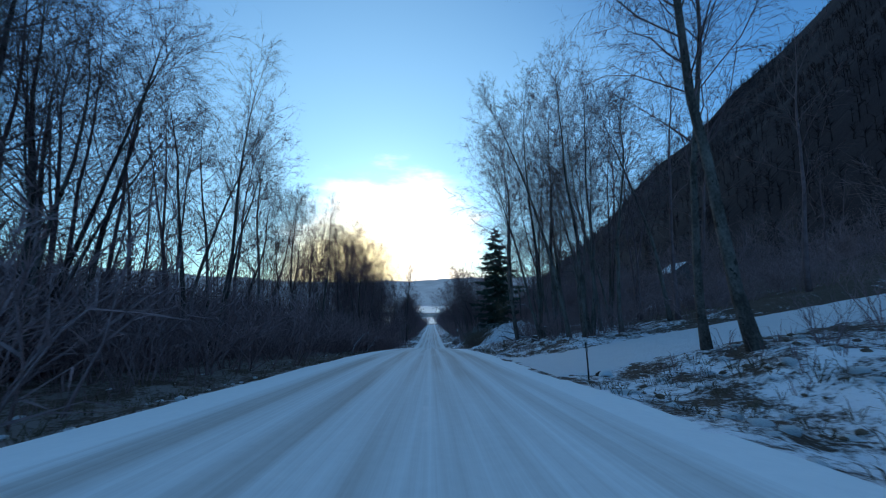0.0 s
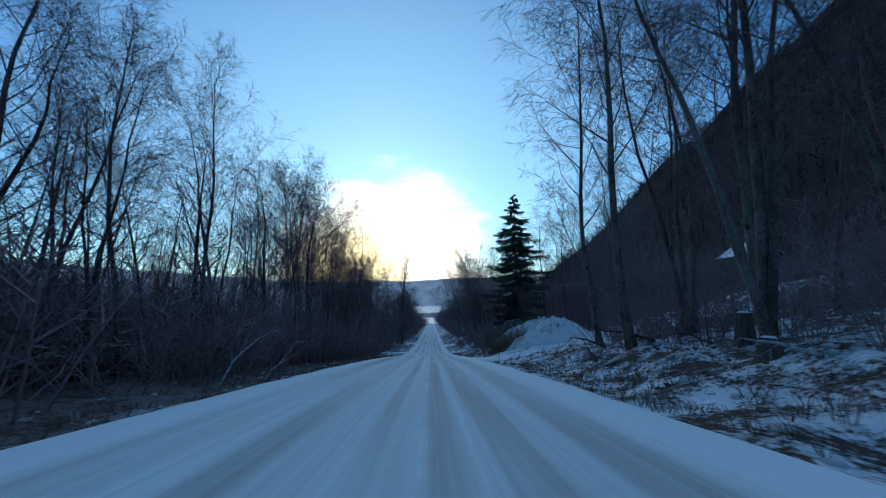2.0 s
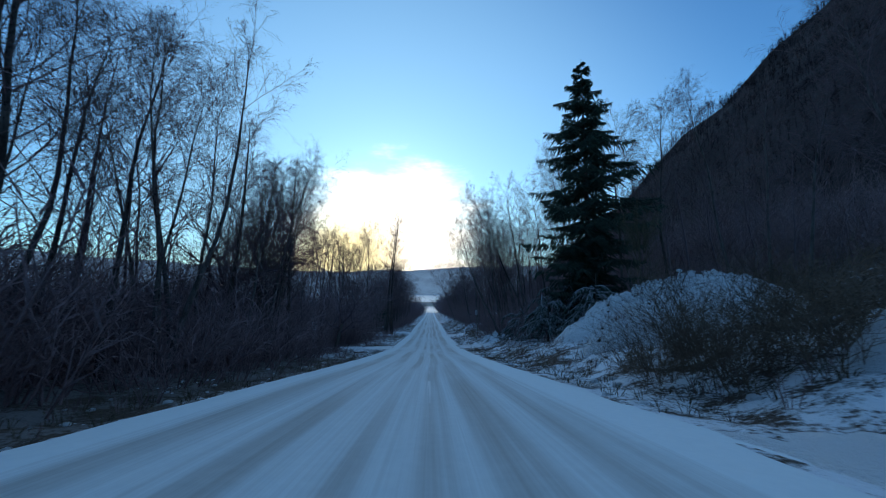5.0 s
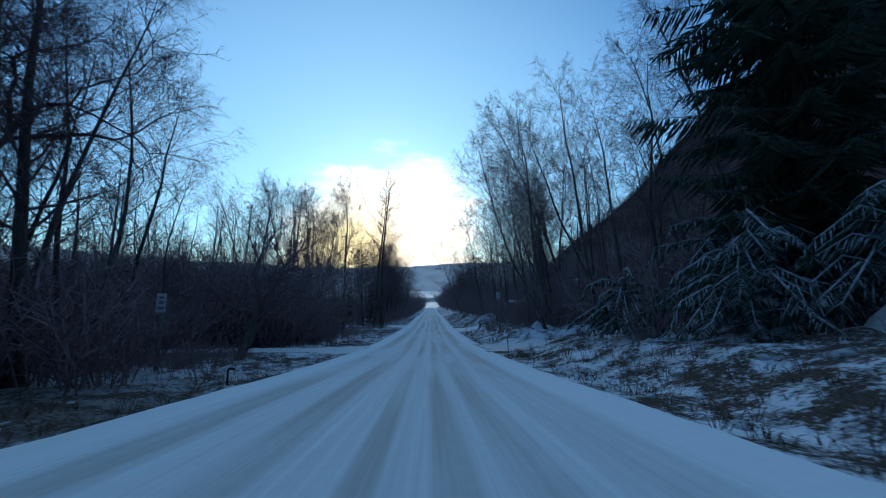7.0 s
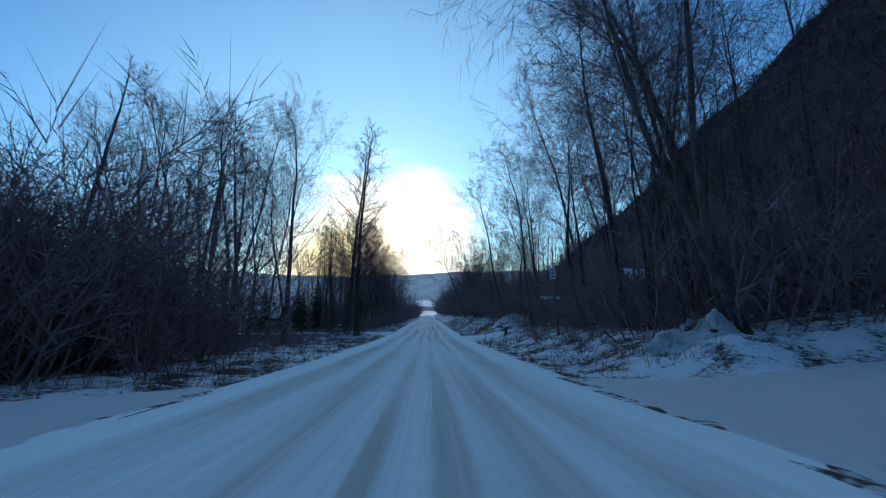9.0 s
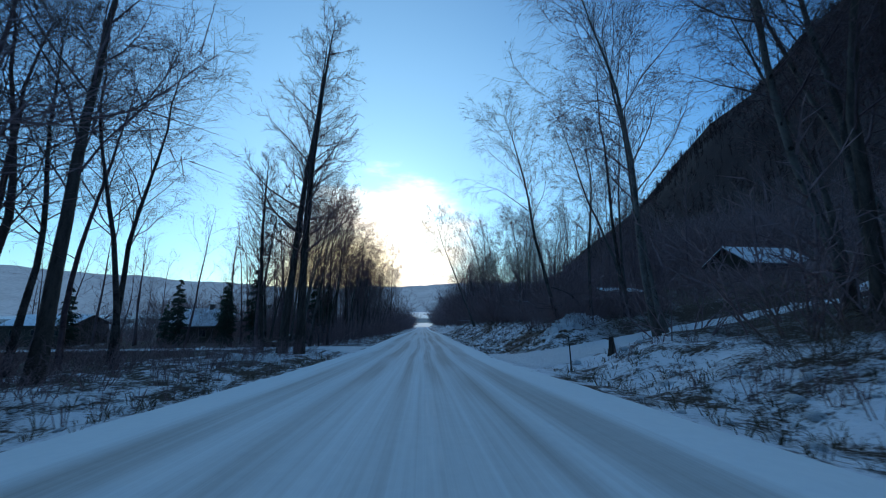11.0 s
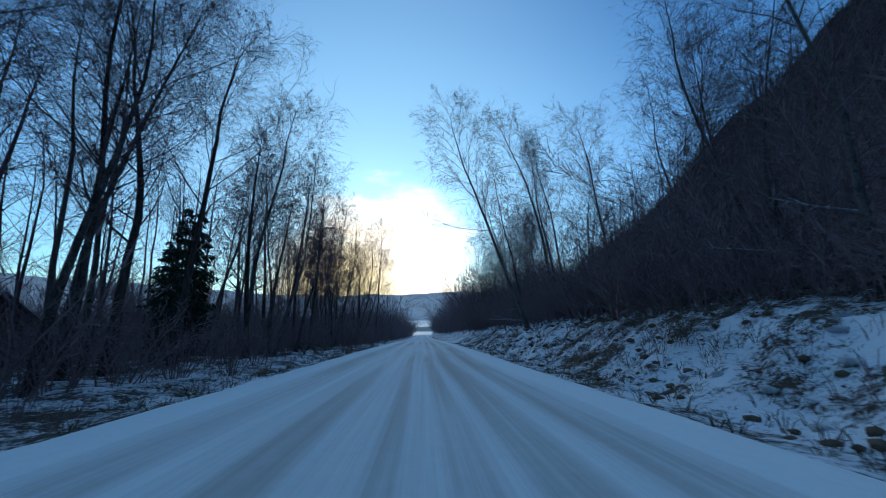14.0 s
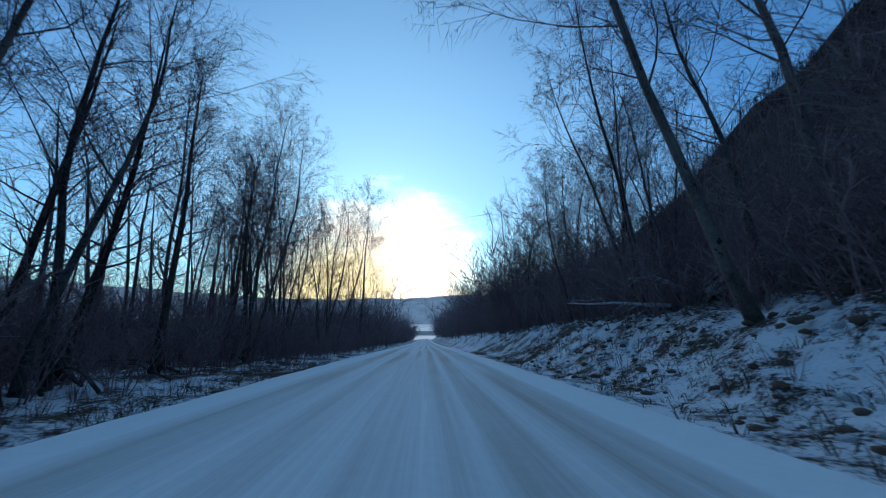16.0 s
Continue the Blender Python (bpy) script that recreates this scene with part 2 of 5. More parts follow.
class Mass:
    """Many branches held as arrays, for one mesh."""

    def __init__(self):
        self.v, self.t, self.n = [], [], 0

    def add(self, v, t):
        self.v.append(v)
        self.t.append(t + self.n)
        self.n += len(v)

    def tubes(self, pts, radii, n):
        """pts: branches x points x 3; radii: branches x points; the last point is a tip."""
        b, k = radii.shape
        d = pts[:, -1] - pts[:, 0]
        u = np.cross(d, (0.31, 0.2, 0.93))
        u /= np.linalg.norm(u, axis=1, keepdims=True) + 1e-9
        w = np.cross(d, u)
        w /= np.linalg.norm(w, axis=1, keepdims=True) + 1e-9
        a = np.arange(n) * 2 * math.pi / n
        ring = u[:, None] * np.cos(a)[None, :, None] + w[:, None] * np.sin(a)[None, :, None]
        body = pts[:, :-1, None] + radii[:, :-1, None, None] * ring[:, None]
        v = np.concatenate([body.reshape(b, -1, 3), pts[:, -1:]], 1)
        one, tip, j = [], (k - 1) * n, np.arange(n)
        j2 = (j + 1) % n
        for i in range(k - 2):
            lo, hi = i * n, (i + 1) * n
            one += [np.stack([lo + j, lo + j2, hi + j2], 1), np.stack([lo + j, hi + j2, hi + j], 1)]
        one.append(np.stack([(k - 2) * n + j, (k - 2) * n + j2, np.full(n, tip)], 1))
        one = np.concatenate(one)
        self.add(v.reshape(-1, 3), (one[None] + (np.arange(b) * (tip + 1))[:, None, None]).reshape(-1, 3))

    def blades(self, p, tip, half, rng):
        """One thin tapering shoot from each p to its tip."""
        s = np.cross(tip - p, rng.normal(0, 1, p.shape))
        s *= half / (np.linalg.norm(s, axis=1, keepdims=True) + 1e-9)
        v = np.stack([p - s, p + s, tip], 1).reshape(-1, 3)
        self.add(v, np.arange(len(v)).reshape(-1, 3))

    def arrays(self):
        return np.concatenate(self.v), np.concatenate(self.t)

    def mesh(self, name, mat, smooth=False):
        return tri_mesh(name, *self.arrays(), mat)


def tri_mesh(name, v, t, mat):
    me = bpy.data.meshes.new(name)
    me.vertices.add(len(v))
    me.vertices.foreach_set("co", np.asarray(v, np.float32).ravel())
    me.loops.add(len(t) * 3)
    me.loops.foreach_set("vertex_index", np.asarray(t, np.int32).ravel())
    me.polygons.add(len(t))
    me.polygons.foreach_set("loop_start", np.arange(0, len(t) * 3, 3, dtype=np.int32))
    me.update(calc_edges=True)
    me.materials.append(mat)
    return me


def part(name, shape, mat, parent=None, label="", smooth=False):
    ob = new(name, shape.mesh(name, mat, smooth))
    if parent:
        ob.parent = parent
    return tagged(ob, label) if label else ob


def softened(ob, width, segments=2):
    mod = ob.modifiers.new("bevel", "BEVEL")
    mod.width, mod.segments, mod.limit_method = width, segments, "ANGLE"
    return ob


def thing(name, m, label, category, group="", kind=""):
    ob = new(name)
    ob.matrix_world = m
    return tagged(ob, label, category, group, kind)


# ---- the lie of the land ----
# driveways: side, near and far edge at the road, near and far edge further in, how far in, rise per metre
DRIVES = ((1, 10.8, 20.5, 12.0, 19.5, 34.0, 0.17), (1, 45.2, 55.2, 46.9, 54.0, 40.0, 0.16), (1, 92.8, 100.0, 94.5, 98.5, 26.0, 0.10),
          (1, 123.8, 132.5, 125.5, 131.0, 26.0, 0.17), (-1, 91.4, 99.0, 93.6, 97.4, 40.0, -0.005), (-1, 134.6, 143.2, 140.0, 143.6, 40.0, -0.005))
LEFT, RIGHT = -4.5, 3.4


def drive_mask(x, y):
    """For points: how much a driveway takes them (0 to 1) and its height over the lane."""
    mask, high = np.zeros_like(x), np.zeros_like(x)
    for side, a0, b0, a1, b1, reach, rise in DRIVES:
        d = np.where(side > 0, x - RIGHT, LEFT - x)
        k = np.clip(d / 4.0, 0, 1)
        k = k * k * (3 - 2 * k)
        a, b = a0 + (a1 - a0) * k, b0 + (b1 - b0) * k
        inside = np.clip(np.minimum(y - a, b - y) / 1.2 + 1.0, 0, 1) * (d > -0.3) * np.clip((reach - d) / 6.0, 0, 1)
        h = np.where(d > 1.5, (d - 1.5) * rise, 0.0) - 0.05
        high = np.where(inside > mask, h, high)
        mask = np.maximum(mask, inside)
    return mask, high


def lumps(x, y, s, seed):
    """Cheap rolling noise from a few crossed waves."""
    rng = np.random.RandomState(seed)
    out = np.zeros_like(x)
    for _ in range(7):
        a, ph = rng.uniform(0, 6.283), rng.uniform(0, 6.283)
        fr = rng.uniform(0.6, 1.7) / s
        out += np.sin((x * math.cos(a) + y * math.sin(a)) * fr * 6.283 + ph)
    return out / 7.0


L_X = (-400, -120, -60, -20, -11, -8.5, -6.6, -5.6, -4.5)
L_H = (-22, -5.0, -1.6, -0.5, -0.25, -0.3, -0.45, -0.3, -0.06)
R_X = (3.4, 4.4, 5.2, 6.4, 8.0, 11.0, 16.0, 30.0, 47.0, 60.0, 90.0, 600.0)
R_H1 = (-0.06, -0.14, -0.16, 0.2, 0.8, 1.2, 2.1, 5.0, 9.5, 12.5, 17.0, 480.0)
R_H2 = (-0.06, -0.18, -0.1, 0.5, 1.65, 2.5, 3.6, 6.5, 10.5, 13.0, 17.0, 480.0)


def land(x, y):
    """Ground height at arrays x, y."""
    x, y = np.asarray(x, float), np.asarray(y, float)
    yc = np.minimum(y, 440.0)
    base = road_z(yc)
    k = np.clip((y - 120) / 30.0, 0, 1)
    right = np.interp(x, R_X, R_H1) * (1 - k) + np.interp(x, R_X, R_H2) * k
    h = np.where(x < LEFT, np.interp(x, L_X, L_H), np.where(x > RIGHT, right, -0.08))
    off = np.where(x < LEFT, LEFT - x, np.where(x > RIGHT, x - RIGHT, 0))
    rough = np.clip(off / 1.5, 0, 1)
    h = h + rough * (lumps(x, y, 1.1, 1) * 0.10 + lumps(x, y, 3.1, 2) * 0.22 + lumps(x, y, 0.45, 5) * 0.05)
    h = h + np.clip((off - 8) / 30, 0, 1) * lumps(x, y, 19.0, 3) * 0.8
    h = h + np.clip((x - 95) / 120, 0, 1) * (lumps(x, y, 130.0, 4) * 16 + lumps(x, y, 45.0, 6) * 6)
    h = h + np.clip((x - 5.0) / 1.5, 0, 1) * np.clip((16 - x) / 4.0, 0, 1) * np.clip((y - 126) / 12.0, 0, 1) * (lumps(x, y, 0.8, 7) * 0.22 + np.abs(lumps(x, y, 0.5, 8)) * 0.16)
    mask, high = drive_mask(x, y)
    h = h * (1 - mask) + high * mask
    # past the end of the lane everything falls away to the lake flats
    over = np.clip((y - 440.0) / 560.0, 0, 1)
    z = base + np.where(y > 440, h * np.clip(1 - (y - 440) / 60.0, 0, 1), h)
    return np.where(y > 440, z * (1 - over) + (-81.0) * over, z)


def zat(x, y):
    return float(land(np.array([x]), np.array([y]))[0])


def grid_mesh(name, xs, ys, mat, height, smooth=True, keep=None):
    gx, gy = np.meshgrid(xs, ys)
    gz = height(gx, gy)
    v = np.stack([gx, gy, gz], -1).reshape(-1, 3)
    nx, ny = len(xs), len(ys)
    i = np.arange(nx * ny).reshape(ny, nx)
    f = np.stack([i[:-1, :-1], i[:-1, 1:], i[1:, 1:], i[1:, :-1]], -1).reshape(-1, 4)
    if keep is not None:
        f = f[keep(v[f].mean(axis=1))]
    me = bpy.data.meshes.new(name)
    me.from_pydata(v.tolist(), [], f.tolist())
    me.materials.append(mat)
    if smooth:
        me.shade_smooth()
    return new(name, me)


gx = np.concatenate([[-3500, -2200, -1200, -700, -400, -280, -200, -150, -120, -95, -75, -60, -50, -42, -36, -31, -27, -24, -21, -18.5, -16.5, -15], np.arange(-14, -4.49, 0.4),
                     [-4.0, -1.0, 1.5, 3.0], np.arange(3.4, 15.1, 0.4), [16, 17.2, 18.5, 20, 22, 24.5, 27, 30, 34, 38, 42, 47, 53, 60, 68, 77, 86, 92, 100, 112, 128, 150, 175, 205, 240, 280, 330, 390, 460, 540, 640]])
gy = np.concatenate([[-60, -40, -25, -15], np.arange(-8, 200, 0.5), np.arange(200, 260, 1.5), np.arange(260, 436, 6.0), [436, 440, 446, 455, 470, 500, 560, 650, 780, 1000, 1400, 2200, 3300, 4700]])
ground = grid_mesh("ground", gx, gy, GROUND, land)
tagged(ground, "thin patchy snow over dry grass and leaves under trees", "ground", kind="structure")


def crown(x, y):
    mid = (LEFT + RIGHT) / 2
    half = (RIGHT - LEFT) / 2
    e = np.clip((np.abs(x - mid) - half + 0.5) / 0.5, 0, 1)
    return road_z(y) + 0.05 * (1 - ((x - mid) / half) ** 2) + lumps(x * 3, y * 0.25, 1.2, 9) * 0.012 + lumps(x, y, 0.7, 11) * 0.03 * e - 0.12 * np.clip(e - 0.6, 0, 1)


road = grid_mesh("road", np.concatenate([[LEFT - 0.25, LEFT - 0.1], np.arange(LEFT, RIGHT + 0.01, 0.316), [RIGHT + 0.12, RIGHT + 0.28]]),
                 np.concatenate([np.arange(-60, 260, 1.0), np.arange(260, 447, 3.0)]), ROAD, crown)
tagged(road, "two-lane road under packed snow with grey wheel tracks", "road", kind="structure")

def snow_sheet(name, xs, ys, inside, label, category):
    """Snow laid on the land; inside gives metres from its edge, and it sinks into the ground past it."""
    def high(x, y):
        k = np.clip((inside(x, y) + lumps(x, y, 1.3, 30) * 0.5 + lumps(x, y, 0.5, 31) * 0.2 + 0.25) / 0.5, 0, 1)
        return land(x, y) - 0.22 + 0.255 * k + lumps(x, y, 0.9, 21) * 0.02
    return tagged(grid_mesh(name, xs, ys, SNOW, high), label, category, kind="structure")


for side, a0, b0, a1, b1, reach, rise in DRIVES:
    def inside(x, y, side=side, a0=a0, b0=b0, a1=a1, b1=b1):
        d = np.where(side > 0, x - RIGHT, LEFT - x)
        k = np.clip(d / 4.0, 0, 1)
        k = k * k * (3 - 2 * k)
        return np.minimum(np.minimum(y - (a0 + (a1 - a0) * k), (b0 + (b1 - b0) * k) - y), d - 0.02)
    span = np.concatenate([np.arange(-0.2, 8, 0.25), np.arange(8, reach, 0.6)])
    snow_sheet("driveway", RIGHT + span if side > 0 else LEFT - span[::-1], np.arange(a0 - 1.2, b0 + 1.3, 0.25), inside, "snow-covered gravel driveway joining the road", "driveway")
snow_sheet("snow_field", np.arange(7.5, 48, 0.6), np.arange(45, 76, 0.6),
           lambda x, y: np.minimum(np.minimum(x - 8.6, 46 - x), np.minimum(y - 48.6 + np.clip(x - 16, 0, 40) * 0.06, 62 + (x - 12) * 0.3 - y)), "open snowy slope below the house", "snow field")

# ---- the lake, the flats and the far range ----
ICE = grained("lake_ice", (0.55, 0.56, 0.57), (0.80, 0.80, 0.79), 0.004, 0.35, 0.05, 0.2, (1, 6, 1))
FLAT = grained("lake_flats", (0.20, 0.19, 0.17), (0.45, 0.45, 0.45), 0.01, 0.9, 0.1, 0.2, (1, 5, 1))
lake = grid_mesh("lake", np.linspace(-3800, 3800, 30), np.array([1150, 1400, 1900, 2400, 3000, 3700]), ICE, lambda x, y: x * 0 - 80.0)
tagged(lake, "pale frozen lake beyond the foot of the hill", "lake", kind="structure")
flats = grid_mesh("shore", np.linspace(-3000, 3000, 40), np.linspace(1480, 1900, 8), FLAT, lambda x, y: -79.6 + lumps(x, y, 300, 44) * 0.5)
tagged(flats, "grey reed flats standing out in the frozen lake", "shore", kind="structure")
RANGE = grained("hazed_hillside", (0.13, 0.17, 0.21), (0.26, 0.31, 0.36), 0.006, 0.95, 0.4, 6.0, (1, 1, 1.6))
# distance haze painted on the range: bluish base colour plus a faint glow
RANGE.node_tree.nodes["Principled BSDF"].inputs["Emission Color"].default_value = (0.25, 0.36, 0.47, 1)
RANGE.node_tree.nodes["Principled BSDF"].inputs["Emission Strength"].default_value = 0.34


def range_h(x, y):
    az = np.degrees(np.arctan2(x, y))
    top = np.interp(az, (-75, -48, -40, -30, -18, -8, 0, 6, 12, 30, 60), (300, 275, 250, 205, 160, 172, 196, 222, 216, 260, 300))
    r = np.hypot(x, y)
    up = np.clip((r - 3350) / 950, 0, 1) ** 0.8
    return -81 + up * (top + 80 + lumps(x, y, 700, 51) * 16 + lumps(x, y, 230, 52) * 8 + lumps(x, y, 80, 53) * 3)


gaz, gr = np.radians(np.linspace(-75, 60, 260)), np.linspace(3340, 4380, 16)
ra, rr = np.meshgrid(gaz, gr)
rx, ry = np.sin(ra) * rr, np.cos(ra) * rr
rz = range_h(rx, ry)
ri = np.arange(ra.size).reshape(ra.shape)
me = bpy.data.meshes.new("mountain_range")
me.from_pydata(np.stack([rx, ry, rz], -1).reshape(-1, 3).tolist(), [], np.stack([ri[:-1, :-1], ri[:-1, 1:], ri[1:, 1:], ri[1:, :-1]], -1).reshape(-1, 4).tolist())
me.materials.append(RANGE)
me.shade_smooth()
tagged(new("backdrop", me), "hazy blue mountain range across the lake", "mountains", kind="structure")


# ---- trees ----
def unit(v):
    return v / np.linalg.norm(v)


def limb(rng, start, way, length, r0, segs, up, wander):
    """A bending branch as points and radii."""
    pts, p, d = [start], np.array(start, float), unit(np.array(way, float))
    step = length / segs
    for _ in range(segs):
        d = unit(d + rng.normal(0, wander, 3) + np.array([0, 0, up]))
        p = p + d * step
        pts.append(p.copy())
    return pts, [r0 * (1 - 0.93 * k / segs) for k in range(segs + 1)]


def fork_way(rng, d, spread, turn):
    """A way that leaves d by spread degrees, at a turn about it."""
    d = unit(np.array(d, float))
    u = np.cross(d, (0.31, 0.2, 0.93))
    u = unit(u)
    w = np.cross(d, u)
    s = radians(spread)
    return d * math.cos(s) + (u * math.cos(turn) + w * math.sin(turn)) * math.sin(s)


def sprays(rng, crown, pts, radii, count, length, r, spread, depth, up, kids, first=0.25):
    """Side shoots along a limb, each with its own finer shoots."""
    n = len(pts) - 1
    for k in range(count):
        f = first + (1 - first) * (k + rng.uniform(0.1, 0.9)) / count
        i = min(int(f * n), n - 1)
        q = f * n - i
        p = np.array(pts[i]) * (1 - q) + np.array(pts[i + 1]) * q
        d = np.array(pts[i + 1]) - np.array(pts[i])
        ln = length * (1.15 - 0.75 * f) * rng.uniform(0.65, 1.25)
        way = fork_way(rng, d, spread * rng.uniform(0.7, 1.3), rng.uniform(0, 6.283))
        if depth == 0:
            # the finest shoots: one thin tapering blade each
            tip = p + unit(way + np.array([0, 0, up])) * ln
            s = unit(np.cross(way, rng.normal(0, 1, 3))) * (r * 0.9)
            b = len(crown.v)
            crown.v += [tuple(p - s), tuple(p + s), tuple(tip)]
            crown.f.append((b, b + 1, b + 2))
            continue
        segs = 2 if ln > 0.95 else 1
        bp, br = limb(rng, p, way, ln, r, segs, up, 0.10)
        br[-1] = 0
        crown.tube(bp, br, 3, cap=False)
        if depth > 0:
            sprays(rng, crown, bp, br, kids, ln * 0.55, r * 0.6, 46, depth - 1, up, max(2, kids - 1), 0.15)


def forks(rng, crown, p, way, length, r, level, shoots):
    """A crooked limb that divides again and again."""
    bp, br = limb(rng, p, way, length, r, 4, 0.03, 0.24)
    br = [r * (1 - 0.42 * k / 4) for k in range(5)]
    crown.tube(bp, br, 5 if level > 1 else 3, cap=False)
    end = unit(np.array(bp[-1]) - np.array(bp[-2]))
    if level < 3:
        sprays(rng, crown, bp, br, shoots, length * 0.5, max(r * 0.25, length * 0.005), 55, 1, 0.03, 5, 0.1)
    if level > 0:
        turn = rng.uniform(0, 6.283)
        for k in range(3 if level > 2 else 2):
            forks(rng, crown, bp[-1], fork_way(rng, end, rng.uniform(20, 48), turn + k * 6.283 / (3 if level > 2 else 2)), length * rng.uniform(0.62, 0.9), br[-1] * 0.8, level - 1, shoots)
        forks(rng, crown, bp[2], fork_way(rng, end, rng.uniform(40, 62), turn + 1.5), length * 0.7, br[2] * 0.6, level - 1, shoots) if level > 1 else None


def make_broad(rng, height):
    """A short leaning bole that divides into many crooked limbs."""
    bole, br = limb(rng, np.array((0, 0, -0.02 * height)), (0.42, 0.12, 1), height * 0.33, height * 0.02, 6, 0.03, 0.10)
    br = [height * 0.02 * (1.25 - 0.5 * k / 6) for k in range(7)]
    trunk, crown = Shape().tube(bole, br, 9), Shape()
    for k in range(5):
        at = bole[-1] if k < 3 else bole[4 + k % 2]
        way = fork_way(rng, (0.06, 0.02, 1), (20, 42, 36, 58, 52)[k], 1.1 + k * 2.1)
        forks(rng, crown, at, way, height * (0.26 if k < 3 else 0.21), height * (0.0112 if k < 3 else 0.009), 3, 13)
    return [trunk], crown


def rows_unit(a):
    return a / (np.linalg.norm(a, axis=-1, keepdims=True) + 1e-9)


def grow(rng, p, d, length, segs, up, wander):
    """Bending branches from many points at once: branches x points x 3."""
    pts, d = [p], rows_unit(d)
    for _ in range(segs):
        d = rows_unit(d + rng.normal(0, wander, d.shape) + (0, 0, up))
        p = p + d * (length / segs)[:, None]
        pts.append(p)
    return np.stack(pts, 1)


def shoots(rng, pts, count, first, spread):
    """Points along branches, ways that leave them and how far along each lies."""
    b, k = len(pts), pts.shape[1] - 1
    f = first + (0.99 - first) * (np.arange(count)[None] + rng.uniform(0.05, 0.95, (b, count))) / count
    i = np.minimum((f * k).astype(int), k - 1)
    q = (f * k - i)[..., None]
    r = np.arange(b)[:, None]
    p = pts[r, i] * (1 - q) + pts[r, i + 1] * q
    d = rows_unit(pts[r, i + 1] - pts[r, i])
    side = rows_unit(np.cross(d, rng.normal(0, 1, d.shape)))
    s = np.radians(spread * rng.uniform(0.65, 1.35, f.shape))[..., None]
    return p.reshape(-1, 3), (d * np.cos(s) + side * np.sin(s)).reshape(-1, 3), f.ravel()


# limbs, where they begin, spread, reach, upward bend, side limbs, twigs, shoots, droop of the shoots, stem radius
HABIT = {"birch": (25, 0.33, 46, 0.31, 0.13, 8, 7, 5, -0.5, 0.0088), "clump": (14, 0.30, 44, 0.30, 0.13, 8, 7, 5, -0.45, 0.0080),
         "aspen": (19, 0.28, 46, 0.37, 0.15, 10, 8, 5, 0.0, 0.0115), "cottonwood": (46, 0.26, 56, 0.225, 0.14, 7, 6, 4, 0.1, 0.0125),
         "sapling": (26, 0.22, 42, 0.26, 0.14, 5, 5, 3, 0.05, 0.006)}


def make_tree(kind, seed, height, rich):
    """A leafless tree: trunk shapes and the crown. rich: 2 near, 1 far."""
    rng = np.random.RandomState(seed)
    if kind == "round":
        return make_broad(rng, height)
    n1, low, spread, reach, up, c2, c3, c4, droop, thick = HABIT[kind]
    trunks, crown = [], Mass()
    fine = height / 15.0
    if rich < 2:
        n1, c2, c3, c4 = int(n1 * 0.52), 5, 4, 2
        fine *= 1.5
    stems = 3 if kind == "clump" else 1
    for s in range(stems):
        lean = rng.uniform(0, 6.283)
        tilt = 0.08 if stems == 1 else 0.24
        way = (math.cos(lean) * tilt * rng.uniform(0.3, 1), math.sin(lean) * tilt * rng.uniform(0.3, 1), 1)
        hh = height * (1 if s == 0 else rng.uniform(0.72, 0.95))
        foot = np.array((rng.uniform(-0.026, 0.026) * height, rng.uniform(-0.026, 0.026) * height, -0.017 * height)) * (1 if stems > 1 else (0, 0, 1))
        pts, radii = limb(rng, foot, way, hh, hh * thick, 11, 0.05, {"cottonwood": 0.025, "aspen": 0.07}.get(kind, 0.055))
        radii[0] *= 1.35
        radii[-1] = 0.0
        trunks.append(Shape().tube(pts, radii, 7 if rich > 1 else 5))
        tp = np.array(pts)
        g = (np.arange(n1) + rng.uniform(0, 1, n1)) / n1
        f = low + (0.97 - low) * g
        i = np.minimum((f * 11).astype(int), 10)
        q = (f * 11 - i)[:, None]
        p = tp[i] * (1 - q) + tp[i + 1] * q
        d = rows_unit(tp[i + 1] - tp[i])
        turn = np.arange(n1) * 2.4 + rng.uniform(-0.5, 0.5, n1)
        side = np.stack([np.cos(turn), np.sin(turn), np.zeros(n1)], 1)
        sp = np.radians(spread * rng.uniform(0.75, 1.25, n1) * (1.1 - 0.35 * g))[:, None]
        shape = (1.0 - 0.66 * g) if kind == "cottonwood" else np.sin(math.pi * (g * 0.64 + 0.24))
        l1 = hh * reach * shape * rng.uniform(0.65, 1.2, n1)
        r1 = np.maximum(0.014 * fine, np.array(radii)[i] * rng.uniform(0.22, 0.38, n1))
        one = grow(rng, p, d * np.cos(sp) + side * np.sin(sp), l1, 4, up, 0.16)
        crown.tubes(one, r1[:, None] * np.linspace(1, 0.12, 5)[None], 4 if rich > 1 else 3)
        p, d, f2 = shoots(rng, one, c2, 0.16, 38)
        l2 = np.repeat(l1, c2) * 0.47 * (1.15 - 0.65 * f2) * rng.uniform(0.6, 1.3, len(f2))
        two = grow(rng, p, d, l2, 2, up * 0.35, 0.14)
        crown.tubes(two, np.maximum(0.0085 * fine, np.repeat(r1, c2) * 0.34)[:, None] * np.linspace(1, 0.15, 3)[None], 3)
        p, d, f3 = shoots(rng, two, c3, 0.12, 40)
        l3 = np.repeat(l2, c3) * 0.50 * (1.15 - 0.55 * f3) * rng.uniform(0.6, 1.35, len(f3))
        three = grow(rng, p, d, l3, 1, droop * 0.25, 0.10)
        crown.blades(three[:, 0], three[:, 1], 0.0064 * fine, rng)
        p, d, f4 = shoots(rng, three, c4, 0.15, 34)
        tips = p + rows_unit(d + (0, 0, droop)) * (np.repeat(l3, c4) * 0.72 * rng.uniform(0.5, 1.3, len(f4)))[:, None]
        crown.blades(p, tips, 0.0041 * fine, rng)
    return trunks, crown


